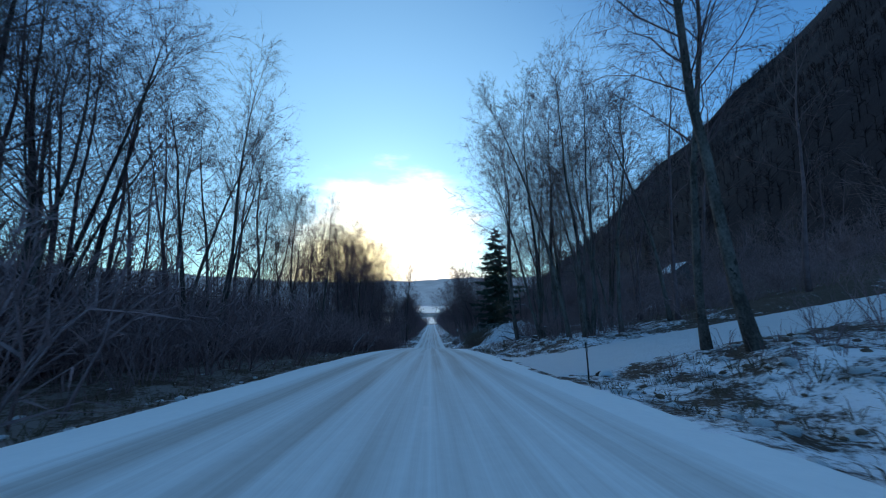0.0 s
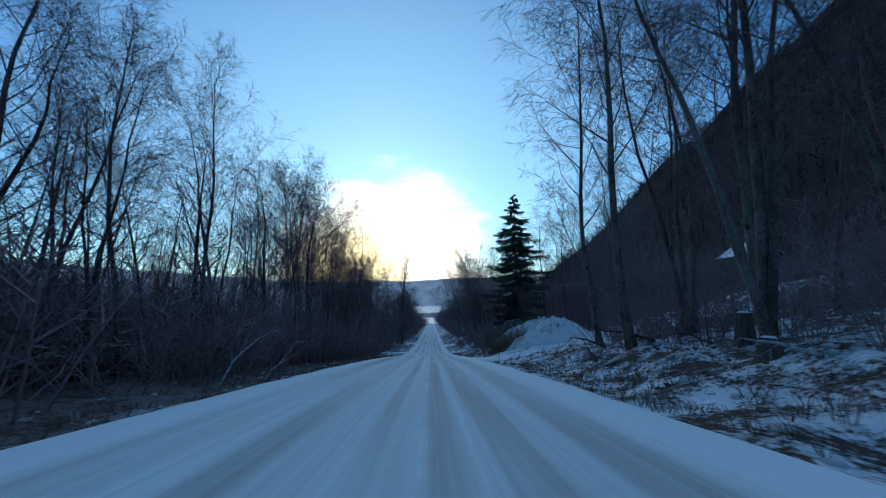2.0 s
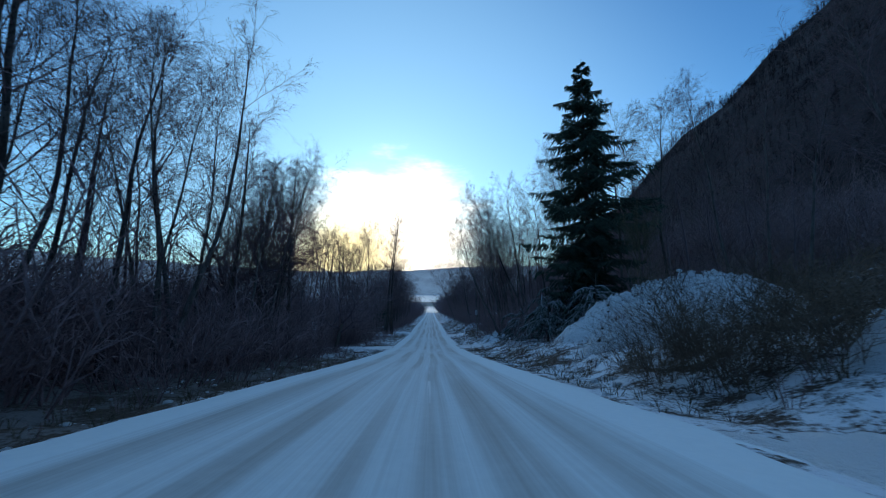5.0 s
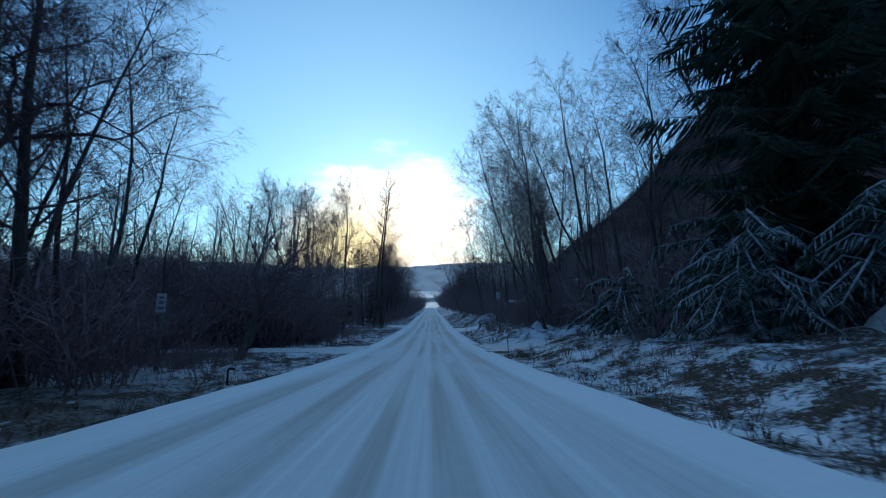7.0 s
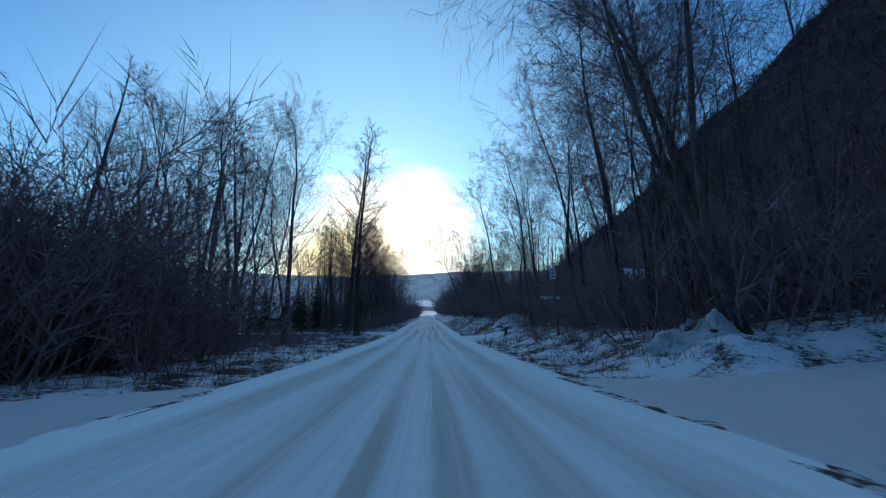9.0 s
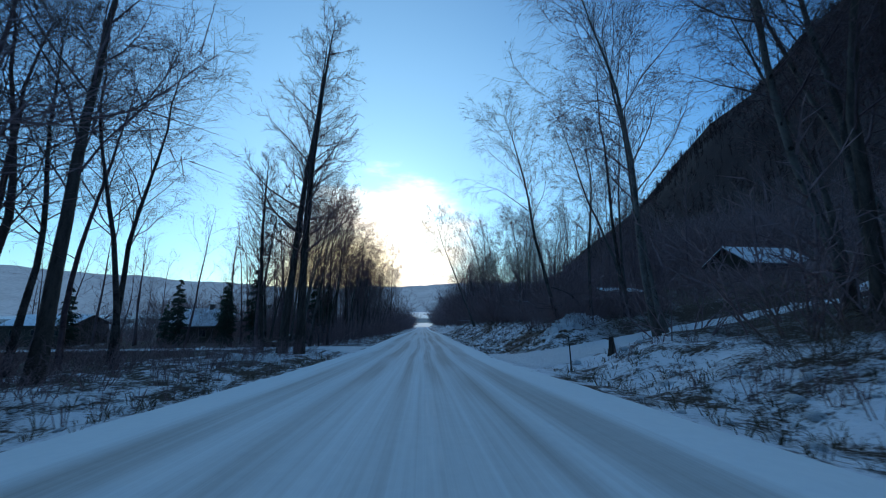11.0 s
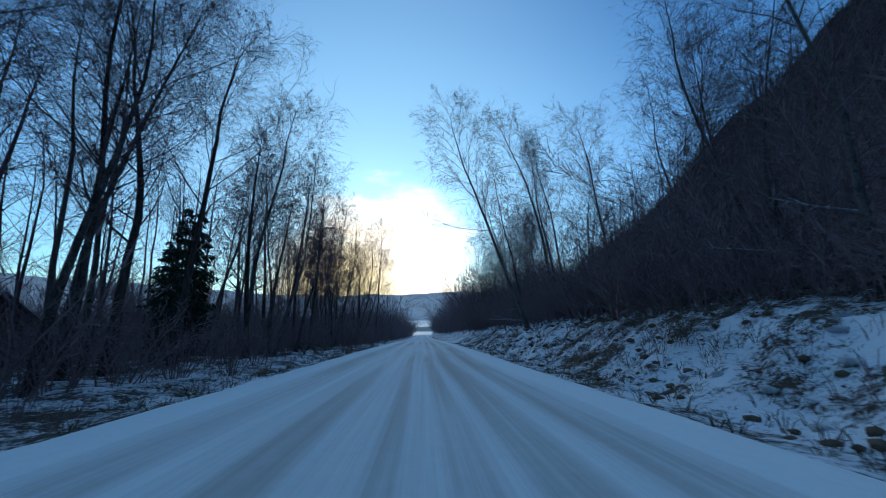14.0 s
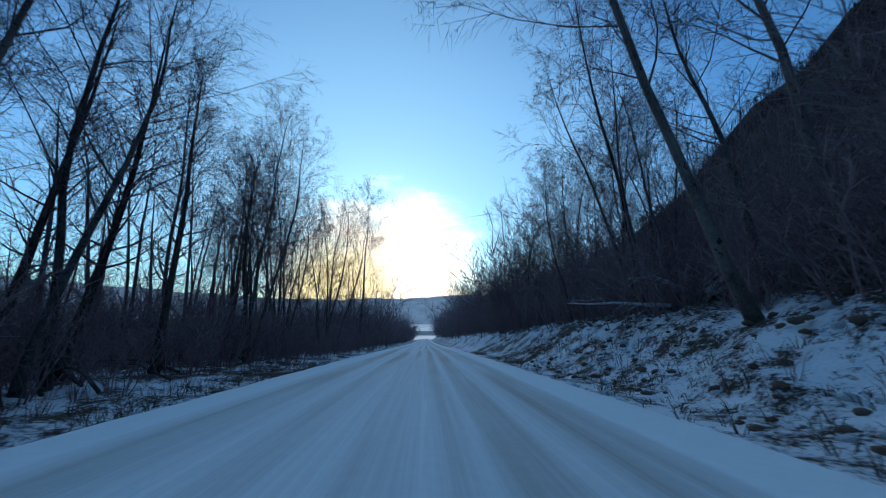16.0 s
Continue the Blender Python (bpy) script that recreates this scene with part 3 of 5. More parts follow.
LIB = {}
LABELS = {"birch": ("slender bare birch with pale grey bark above the roadside brush", "birch_tree"),
          "clump": ("leafless birch clump of several leaning stems on the bank", "birch_clump"),
          "cottonwood": ("tall bare cottonwood with dark furrowed bark near the road", "cottonwood_tree"),
          "sapling": ("thin leafless sapling standing in the roadside thicket", "sapling"),
          "aspen": ("tall leafless aspen with a wide upswept crown of twigs", "aspen_tree"),
          "round": ("broad-crowned bare tree with crooked limbs beside the road", "broad_tree")}


def plant(kind, variant, x, y, height, lean=0.0, fore=0.0, turn=0.0, rich=2, z=None):
    """One tree on the ground; lean in degrees towards -x, fore towards the oncoming lane."""
    key = (kind, variant, rich)
    base_h = {"birch": 15.0, "clump": 15.0, "cottonwood": 24.0, "sapling": 9.0, "round": 12.0, "aspen": 20.0}[kind]
    m = pose(x, y, zat(x, y) if z is None else z) @ pose(0, 0, 0, fore, -lean, 0) @ pose(0, 0, 0, 0, 0, turn)
    scaled = m @ Matrix.Scale(height / base_h, 4)
    if key in LIB:
        first, first_h = LIB[key]
        return copy_thing(first, m @ Matrix.Scale(height / first_h, 4))
    label, name = LABELS[kind]
    ob = thing(name, scaled, label, "tree", {"birch": "birches", "clump": "birches"}.get(kind, "roadside trees"))
    tr, cr = make_tree(kind, 100 + variant * 7 + len(kind), base_h, rich)
    bark = BIRCH if kind in ("birch", "clump") else BARK
    for stem in tr:
        part("trunk", stem, bark, ob, smooth=True)
    part("crown", cr, TWIG, ob)
    LIB[key] = (ob, height)
    return ob


# trees that stand out: kind, variant, x, y, height, lean
KEY = [
    ("birch", 0, 8.0, 9.2, 19, 14), ("birch", 1, 7.9, 10.7, 15, 4), ("birch", 2, 9.0, 24.5, 18, 6), ("clump", 0, 8.6, 29.0, 19.5, 8), ("birch", 0, 10.5, 31.5, 21, 6),
    ("birch", 1, 8.0, 35.0, 21, 9), ("clump", 1, 11.5, 37.0, 20, 7), ("birch", 2, 9.2, 40.5, 19.5, 8), ("birch", 0, 14.0, 40.0, 18, 4), ("birch", 2, 14.5, 22.5, 16, 5),
    ("birch", 1, 17.5, 58.3, 16.5, 14), ("birch", 0, 19.6, 57.0, 17.5, 13), ("birch", 2, 24.0, 67.0, 17, 8), ("birch", 0, 26.5, 64.0, 19, 6), ("birch", 1, 22.5, 62.0, 13, 3), ("birch", 2, 21.0, 70.0, 13, 2), ("birch", 1, 29.0, 71.0, 14, 0), ("sapling", 0, 18.0, 72.0, 9, 0),
    ("birch", 0, 22.0, 92.0, 23, 4), ("birch", 1, 25.0, 88.0, 22, 3), ("clump", 0, 19.0, 96.0, 23, 3), ("birch", 2, 30.0, 86.0, 21, 4), ("birch", 0, 34.0, 86.0, 20, 5), ("clump", 1, 20.0, 101.0, 22, 2), ("birch", 2, 18.0, 90.5, 21, 2), ("birch", 1, 27.5, 95.0, 22, 2),
    ("clump", 0, 13.0, 97.5, 21, 16), ("clump", 1, 10.8, 103.5, 21, 10), ("birch", 2, 13.5, 106.0, 22, 9), ("birch", 0, 10.6, 110.0, 19, 8), ("birch", 1, 9.5, 101.0, 17, 20), ("birch", 0, 16.0, 100.0, 20, 4), ("clump", 0, 12.0, 107.0, 20, 6), ("birch", 2, 15.0, 112.0, 20, 5),
    ("aspen", 1, 11.8, 119.0, 16, 6), ("birch", 1, 10.0, 126.0, 19, 12), ("birch", 2, 14.4, 122.0, 21, 10), ("clump", 0, 13.5, 134.0, 19, 12), ("birch", 0, 9.5, 136.5, 18, 14), ("birch", 1, 14.0, 117.0, 21, 9), ("clump", 1, 16.0, 121.0, 20, 8), ("birch", 0, 12.0, 128.5, 18, 14), ("birch", 2, 19.5, 126.0, 20, 7),
    ("birch", 1, 9.6, 147.5, 12, 4), ("clump", 1, 11.0, 151.0, 13, 4), ("birch", 2, 13.0, 156.0, 14, 5), ("birch", 0, 10.5, 160.0, 12, 4), ("birch", 2, 9.6, 164.5, 12, 3),
    ("birch", 0, 7.9, 168.8, 19, 24), ("birch", 2, 12.0, 172.5, 17, 14), ("birch", 1, 10.5, 168.4, 18, 19), ("clump", 0, 9.5, 176.0, 16, 12), ("birch", 1, 9.4, 184.0, 11, 6), ("birch", 2, 10.5, 189.0, 12, 4),
    ("aspen", 0, -10.8, 45.0, 13, -2), ("birch", 1, -9.6, 46.8, 13, 0), ("aspen", 1, -9.0, 48.8, 13.5, -3), ("birch", 0, -8.6, 50.8, 12, -4), ("clump", 0, -11.8, 41.0, 15, 2), ("birch", 2, -10.8, 38.5, 14.5, 0), ("birch", 1, -12.6, 36.0, 15.5, 2),
    ("birch", 0, -14.8, 51.8, 17, 0), ("birch", 1, -13.4, 53.7, 18, 0), ("birch", 2, -12.2, 53.0, 17, 2), ("birch", 0, -15.5, 35.0, 15, -6), ("aspen", 1, -17.5, 33.5, 15, -6), ("clump", 1, -14.4, 62.0, 17, 0),
    ("birch", 1, -12.0, 68.0, 16, 0), ("birch", 2, -10.5, 71.5, 12, -2), ("round", 0, -13.8, 79.2, 13.5, 3), ("round", 0, -17.0, 81.0, 15.5, 5), ("round", 0, -10.2, 90.2, 10.0, 0), ("sapling", 1, -13.0, 88.5, 11.5, 0), ("birch", 1, -15.2, 87.4, 17, 0), ("birch", 2, -17.6, 88.6, 18, 2), ("birch", 0, -16.2, 90.0, 16, -3),
    ("cottonwood", 0, -9.1, 138.2, 28, -5), ("cottonwood", 1, -10.3, 138.0, 26.5, -2), ("cottonwood", 1, -12.6, 140.0, 17, 0), ("birch", 0, -11.5, 145.8, 17, -6),
    ("aspen", 0, -12.4, 122.8, 21, -7), ("aspen", 1, -20.5, 128.0, 22, -3), ("aspen", 0, -24.0, 131.0, 22, 2), ("birch", 1, -18.0, 133.0, 20, -2), ("birch", 2, -26.0, 124.0, 21, 2), ("cottonwood", 1, -31.0, 133.0, 23, 0),
    ("birch", 0, -15.0, 119.0, 19, -4), ("birch", 1, -16.4, 117.5, 19, 3), ("birch", 2, -19.5, 120.0, 20, -2), ("birch", 1, -14.4, 128.5, 18, 2), ("birch", 0, -22.0, 119.0, 20, 3), ("birch", 2, -17.0, 126.5, 18, -5),
    ("aspen", 1, -12.0, 155.0, 18, 0), ("aspen", 0, -11.5, 158.0, 17, 0), ("birch", 1, -10.2, 162.0, 16, -3), ("birch", 0, -9.5, 214.0, 23, -8), ("clump", 0, -11.0, 152.0, 17, 0), ("birch", 2, -13.0, 154.0, 17, -2), ("birch", 0, -14.5, 157.0, 18, 2), ("clump", 1, -10.6, 166.0, 16, -2),
]
for i, (kind, variant, x, y, h, lean) in enumerate(KEY):
    plant(kind, variant, x, y, h, lean, 0, (20 if x > -10.5 else i * 61 % 360) if kind == "round" else (i * 97) % 360)

# woods along both sides; trees far back are gathered in FAR
FAR = []
rng = np.random.RandomState(5)


def clear_of_drives(x, y, gap=1.0):
    m, _ = drive_mask(np.array([x, x, x]), np.array([y - gap, y, y + gap]))
    return m.max() < 0.05


def woods(side, y0, y1, x0, x1, n, h0, h1, rich, kinds):
    made = 0
    while made < n:
        y, x = rng.uniform(y0, y1), side * (x0 + (x1 - x0) * rng.uniform(0, 1) ** 1.25)
        if not clear_of_drives(x, y) or any(abs(x - k[2]) + abs(y - k[3]) < 1.3 for k in KEY) or (abs(x - 14.3) < 4 and abs(y - 83.6) < 5):
            continue
        if (y > 111 and 0.70 < x / (y - 110) < 1.05 and y < 146) or (10 < x < 47 and 45 < y < 84) or (14 < x < 33 and 122 < y < 146):
            continue
        made += 1
        kind = kinds[rng.randint(len(kinds))]
        if rich == 1 or abs(x) > 15.5:
            FAR.append((kind, x, y, rng.uniform(h0, h1)))
            continue
        plant(kind, rng.randint(3) if kind == "birch" else rng.randint(2), x, y, rng.uniform(h0, h1), rng.normal(0, 3) + (3 if x > 0 else -1), rng.normal(0, 2), rng.uniform(0, 360), rich)


B, BC = ("birch",), ("birch", "birch", "birch", "clump", "cottonwood")
woods(-1, 8, 33, 12.5, 26, 28, 15, 20, 2, BC)
woods(-1, 33, 50, 12.0, 24, 14, 10.5, 13.5, 2, BC)
woods(-1, 6, 20, 11, 17, 8, 15, 18, 2, BC)
woods(-1, 50, 84, 10.5, 20, 22, 14, 17, 2, BC)
woods(-1, 84, 113, 18, 60, 58, 9, 13, 1, BC)
woods(1, 22, 42, 9, 18, 5, 14, 17, 2, B)
woods(-1, 50, 80, 10.5, 30, 12, 13, 17, 2, BC)
woods(-1, 84, 114, 12, 34, 16, 6, 10, 1, ("sapling", "round", "birch"))
woods(-1, 104, 136, 17, 56, 34, 16, 22, 1, ("cottonwood", "birch"))
woods(-1, 146, 205, 9.8, 24, 72, 13.5, 17, 2, BC)
woods(-1, 200, 430, 8.5, 26, 60, 13, 18, 1, BC)
woods(-1, 10, 300, 34, 110, 50, 13, 18, 1, BC)
woods(-1, 10, 84, 22, 52, 54, 14, 18, 1, BC)
woods(-1, 162, 230, 22, 50, 20, 14, 18, 1, BC)
woods(1, 84, 210, 20, 45, 50, 13, 18, 1, B)
woods(1, 20, 43, 8.6, 24, 10, 15, 20, 2, ("birch", "clump"))
woods(1, 84, 122, 10.5, 30, 15, 14, 18, 2, ("birch", "clump"))
woods(1, 120, 205, 9.2, 26, 50, 11, 15, 2, ("birch", "birch", "clump"))
woods(1, 200, 430, 7.5, 26, 40, 12, 16, 1, B)
woods(1, 10, 330, 34, 100, 56, 11, 15, 1, B)


# the far trees, joined
def far_tree(kind, seed):
    tr, cr = make_tree(kind, seed, 15.0, 1)
    both = Mass()
    for shape in (tr[0], cr):
        both.add(*shape.arrays())
    v, f = both.arrays()
    return v / 15.0, f


def far_woods(group, seed):
    shapes, all_ = {}, Mass()
    r = np.random.RandomState(seed)
    for kind, x, y, h in group:
        kind = {"clump": "birch", "round": "aspen"}.get(kind, kind)
        key = (kind, r.randint(4))
        if key not in shapes:
            shapes[key] = far_tree(kind, 900 + key[1] * 13 + len(kind))
        v, f = shapes[key]
        m = pose(0, 0, 0, r.normal(0, 2.5), r.normal(0, 2.5), r.uniform(0, 360)).to_3x3()
        all_.add((v @ np.array(m).T) * h + (x, y, zat(x, y) - 0.2), f)
    tagged(new("far_woods", all_.mesh("far_woods", TWIG)), "crowded bare trees standing back from the road", "woods", kind="stuff")


far_woods(FAR, 71)


def make_spruce(height, seed, tiers, reach, twigs, hang=1.0):
    """Trunk and boughs of a spruce: tips lift, twigs hang; boughs of uneven length."""
    rng = np.random.RandomState(seed)
    trunk, boughs = Shape(), Shape()
    trunk.tube([(0, 0, -0.3), (0.03, 0, height * 0.5), (0, 0, height)], [height * 0.014, height * 0.008, 0.01], 7)
    for k in range(tiers):
        n = int(9 - 4 * (k + 0.5) / tiers)
        for j in range(n):
            f = min(0.995, max(0.0, (k + 0.5 + rng.uniform(-0.9, 0.9)) / tiers))
            z = height * (0.07 + 0.92 * f)
            ln0 = height * reach * (1 - f) ** 0.8 * min(1.0, 0.25 + 1.6 * f) + 0.12
            a = 6.283 * (j + rng.uniform(-0.4, 0.4)) / n + k * 1.3
            ln = ln0 * rng.uniform(0.42, 1.12)
            droop = 0.10 + 0.30 * (1 - f)
            p0 = Vector((0, 0, z))
            d = Vector((math.cos(a), math.sin(a), 0))
            pts = [p0, p0 + d * ln * 0.55 + Vector((0, 0, -droop * ln * 0.50)), p0 + d * ln + Vector((0, 0, -droop * ln * 0.45))]
            boughs.tube(pts, [0.045, 0.03, 0.0], 3, cap=False)
            side = Vector((-d.y, d.x, 0))
            for q in range(twigs):
                g = 0.06 + 0.94 * (q + rng.uniform(0, 1)) / twigs
                c = pts[0].lerp(pts[1], g * 2) if g < 0.5 else pts[1].lerp(pts[2], g * 2 - 1)
                w = min(0.85, ln * 0.34 * (1.12 - g) + 0.16) * rng.uniform(0.5, 1.3)
                for sgn in (-1, 1):
                    tip = c + side * (sgn * w) + d * (w * 0.55) + Vector((0, 0, -hang * w * rng.uniform(0.35, 1.25)))
                    mid = c.lerp(tip, 0.45) + Vector((0, 0, -0.04))
                    th = 0.022 + w * 0.055
                    b = len(boughs.v)
                    boughs.v += [tuple(c), tuple(mid + d * th), tuple(tip), tuple(mid - d * th), tuple(mid + Vector((0, 0, -th * 1.6)))]
                    boughs.f += [(b, b + 1, b + 2), (b, b + 2, b + 3), (b, b + 4, b + 1), (b + 1, b + 4, b + 2), (b + 3, b + 2, b + 4), (b, b + 3, b + 4)]
    return trunk, boughs


def spruce(x, y, height, seed, label, tiers=24, reach=0.19, twigs=6):
    ob = thing("spruce_tree", pose(x, y, zat(x, y)), label, "tree", "spruces")
    tr, bo = make_spruce(height, seed, tiers, reach, twigs)
    part("trunk", tr, BARK, ob, smooth=True)
    part("crown", bo, NEEDLE, ob)
    return ob


spruce(14.5, 83.6, 26.0, 3, "very tall dark spruce with drooping boughs above the bank", 32, 0.41, 36)
small = spruce(-26.5, 152.0, 7.5, 4, "young dark green spruce standing beside a house", 17, 0.24, 7)
for x, y, h in ((-29, 154, 5.0), (-21, 151, 7.0), (-35, 149, 6.5), (-17.5, 150, 8.0), (-13.0, 161.5, 8.5), (-15.2, 163.8, 9.5), (-19, 147.5, 6.0), (-46, 152, 7.0), (-12.6, 158.6, 6.0)):
    copy_thing(small, pose(x, y, zat(x, y), 0, 0, x * 50) @ Matrix.Scale(h / 7.5, 4))


# ---- shrubs and thicket ----
def make_shrub(seed, stems, height, kids, spread=0.55):
    rng = np.random.RandomState(seed)
    s = Shape()
    for k in range(stems):
        a = rng.uniform(0, 6.283)
        way = (math.cos(a) * spread * rng.uniform(0.2, 1), math.sin(a) * spread * rng.uniform(0.2, 1), 1)
        foot = (math.cos(a) * 0.25, math.sin(a) * 0.25, -0.1)
        pts, radii = limb(rng, foot, way, height * rng.uniform(0.6, 1.1), 0.022, 4, 0.02, 0.14)
        radii[-1] = 0
        s.tube(pts, radii, 3, cap=False)
        sprays(rng, s, pts, radii, kids, height * 0.38, 0.011, 40, 1, 0.03, 3, 0.2)
    return s


SHRUBS = {}


def shrub(variant, x, y, size, mat=BRUSH, label="dense leafless alder shrub in the roadside thicket"):
    key = (variant, mat.name)
    m = pose(x, y, zat(x, y), 0, 0, (x * 77 + y * 31) % 360)
    if key in SHRUBS:
        return copy_thing(SHRUBS[key], m @ Matrix.Scale(size / 3.0, 4))
    ob = part("alder_shrub", make_shrub(300 + variant, 11, 3.0, 6), mat)
    ob.matrix_world = m
    tagged(ob, label, "shrub", "roadside shrubs")
    SHRUBS[key] = ob
    return ob


rng = np.random.RandomState(8)
count = 0
while count < 260:
    y = rng.uniform(6, 215)
    left = rng.uniform() < 0.56
    x = -rng.uniform(7.2, 13) if left else rng.uniform(8.2, 13)
    if not clear_of_drives(x, y, 1.8) or (not left and (41 < y < 84 or (x > 10.5 and 118 < y < 143))):
        continue
    if left and 83 < y < 92:
        continue
    low = left and 108 < y < 148
    if low and rng.uniform() < 0.5:
        continue
    count += 1
    shrub(rng.randint(3), x, y, rng.uniform(0.8, 1.5) if low else rng.uniform(1.7, 3.4))


def scatter(name, shapes, spots, mat, label, category):
    """Many small pieces joined in one mesh: spots of x, y, z, turn, size."""
    packed, all_ = [s.arrays() for s in shapes], Mass()
    for i, (x, y, z, turn, size) in enumerate(spots):
        v, f = packed[i % len(packed)]
        c, s = math.cos(turn), math.sin(turn)
        all_.add(np.stack([v[:, 0] * c - v[:, 1] * s, v[:, 0] * s + v[:, 1] * c, v[:, 2]], -1) * size + (x, y, z), f)
    return tagged(new(name, all_.mesh(name, mat)), label, category, kind="stuff")


def spots_in(rng, n, y0, y1, x0, x1, s0, s1, sink=0.0):
    ys, xs = rng.uniform(y0, y1, n * 2), rng.uniform(x0, x1, n * 2)
    m, _ = drive_mask(xs, ys)
    ok = np.nonzero(m < 0.1)[0][:n]
    zs = land(xs[ok], ys[ok]) - sink
    return [(xs[k], ys[k], z, rng.uniform(0, 6.283), rng.uniform(s0, s1)) for k, z in zip(ok, zs)]


def brush_unit(seed, stems=10, c2=6, c3=3, thick=1.0, first=0.1):
    """A many-stemmed leafless bush one metre high."""
    r = np.random.RandomState(seed)
    s = Mass()
    a, o = r.uniform(0, 6.283, stems), r.uniform(0.05, 0.32, stems)
    out = np.stack([np.cos(a), np.sin(a), np.zeros(stems)], 1)
    ln = r.uniform(0.55, 1.05, stems)
    one = grow(r, out * o[:, None] + (0, 0, -0.05), out * 0.42 + (0, 0, 1), ln, 3, 0.02, 0.15)
    s.tubes(one, np.full((stems, 4), 0.008 * thick) * (1, 0.8, 0.5, 0), 3)
    p, d, f = shoots(r, one, c2, first, 38)
    l2 = np.repeat(ln, c2) * 0.40 * (1.2 - 0.6 * f) * r.uniform(0.6, 1.3, len(f))
    two = grow(r, p, d, l2, 1, 0.05, 0.1)
    s.blades(two[:, 0], two[:, 1], 0.0062 * thick, r)
    p, d, f = shoots(r, two, c3, 0.15, 38)
    s.blades(p, p + rows_unit(d + (0, 0, 0.1)) * (np.repeat(l2, c3) * 0.6 * r.uniform(0.5, 1.3, len(f)))[:, None], 0.0042 * thick, r)
    return s


far_shrubs = [brush_unit(400 + k, 9, 7, 3) for k in range(5)]
# counts, stretch along and across the road, sizes
BRUSHY = ((230, 14, 112, -64, -22, 6.5, 9.5), (80, 97, 113, -36, -12.5, 5.0, 8.0), (90, 152, 205, 8.0, 13, 2.4, 4.4), (330, 5, 84, -24, -8.4, 3.2, 5.4), (230, 5, 84, -32, -12.5, 4.6, 7.0), (110, 84, 113, -27, -11.5, 4.0, 7.0), (260, 110, 146, -34, -8, 0.9, 1.8), (70, 100, 170, -110, -56, 3.0, 7.0),
          (230, 146, 215, -26, -8.4, 2.6, 4.6), (120, 172, 320, -90, -24, 3.0, 5.5), (110, 20, 44, 9.5, 30, 1.6, 3.2), (60, 50, 84, 47, 64, 2.0, 4.0), (180, 84, 122, 9, 30, 3.2, 6.0), (290, 122, 215, 8.8, 30, 3.2, 6.0),
          (190, 60, 420, 40, 100, 3.5, 7.0), (60, 10, 46, 34, 70, 2.5, 5.0))
YOUNG = ((60, 147, 178, 22, 62, 6.0, 10.0), (80, 148, 210, 9.5, 20, 4.5, 8.0), (16, 18, 44, 14, 40, 5.0, 8.0), (90, 95, 112, -48, -16, 6.0, 9.0), (50, 86, 112, 26, 56, 7.0, 13.0), (150, 160, 240, -46, -13, 4.5, 7.5), (70, 97, 114, -40, -12, 7.0, 11.0), (120, 5, 112, -60, -19, 4.5, 7.5), (36, 16, 112, -75, -18, 9.0, 13.0), (30, 168, 230, -50, -18, 7.0, 11.0), (45, 84, 122, 24, 60, 5.0, 10.0), (50, 150, 205, 24, 60, 5.0, 10.0))
DEEP = ((210, 205, 436, -21, -9.6, 7.0, 12.5), (210, 195, 436, 8.8, 20, 7.0, 13.0))
spots = [p for n, y0, y1, x0, x1, s0, s1 in YOUNG for p in spots_in(rng, n, y0, y1, x0, x1, s0, s1)]
scatter("young_woods", [brush_unit(440 + k, 5, 14, 6, 0.42, 0.22) for k in range(5)], spots, BRUSH, "dense stand of thin leafless young trees", "woods")
spots = [p for n, y0, y1, x0, x1, s0, s1 in DEEP for p in spots_in(rng, n, y0, y1, x0, x1, s0, s1)]
scatter("distant_woods", [brush_unit(460 + k, 8, 12, 3, 0.6) for k in range(5)], spots, BRUSH, "dark close woods along the far end of the road", "woods")
spots = [p for n, y0, y1, x0, x1, s0, s1 in BRUSHY for p in spots_in(rng, n, y0, y1, x0, x1, s0, s1)]
spots = [p for p in spots if not ((110.5 < p[1] < 146 and 0.70 < p[0] / (p[1] - 110) < 1.05) or (8 < p[0] < 47 and 46 < p[1] < 82) or (12 < p[0] < 26 and 118 < p[1] < 143) or (-42 < p[0] < -11 and 143 < p[1] < 161 and p[4] > 1.6) or (-13.5 < p[0] and p[0] < -5 and 82 < p[1] < 93))]
spots += spots_in(rng, 200, 117, 148, 12.5, 30, 0.9, 1.9) + spots_in(rng, 190, 132, 170, 8.8, 15, 1.1, 2.6) + spots_in(rng, 60, 83, 92, -13.5, -9.2, 0.7, 1.3)
scatter("thicket", far_shrubs, spots, BRUSH, "tangled dark leafless undergrowth between the trees", "undergrowth")


# distant forest on the hillside
def spike(seed):
    r = np.random.RandomState(seed)
    s = Shape()
    s.tube([(0, 0, -1), (0, 0, 9)], [0.25, 0.0], 3, cap=False)
    for k in range(7):
        z, a = r.uniform(2, 7), r.uniform(0, 6.283)
        s.tube([(0, 0, z), (math.cos(a) * 2.2, math.sin(a) * 2.2, z + r.uniform(1, 2.6))], [0.16, 0.0], 3, cap=False)
    return s


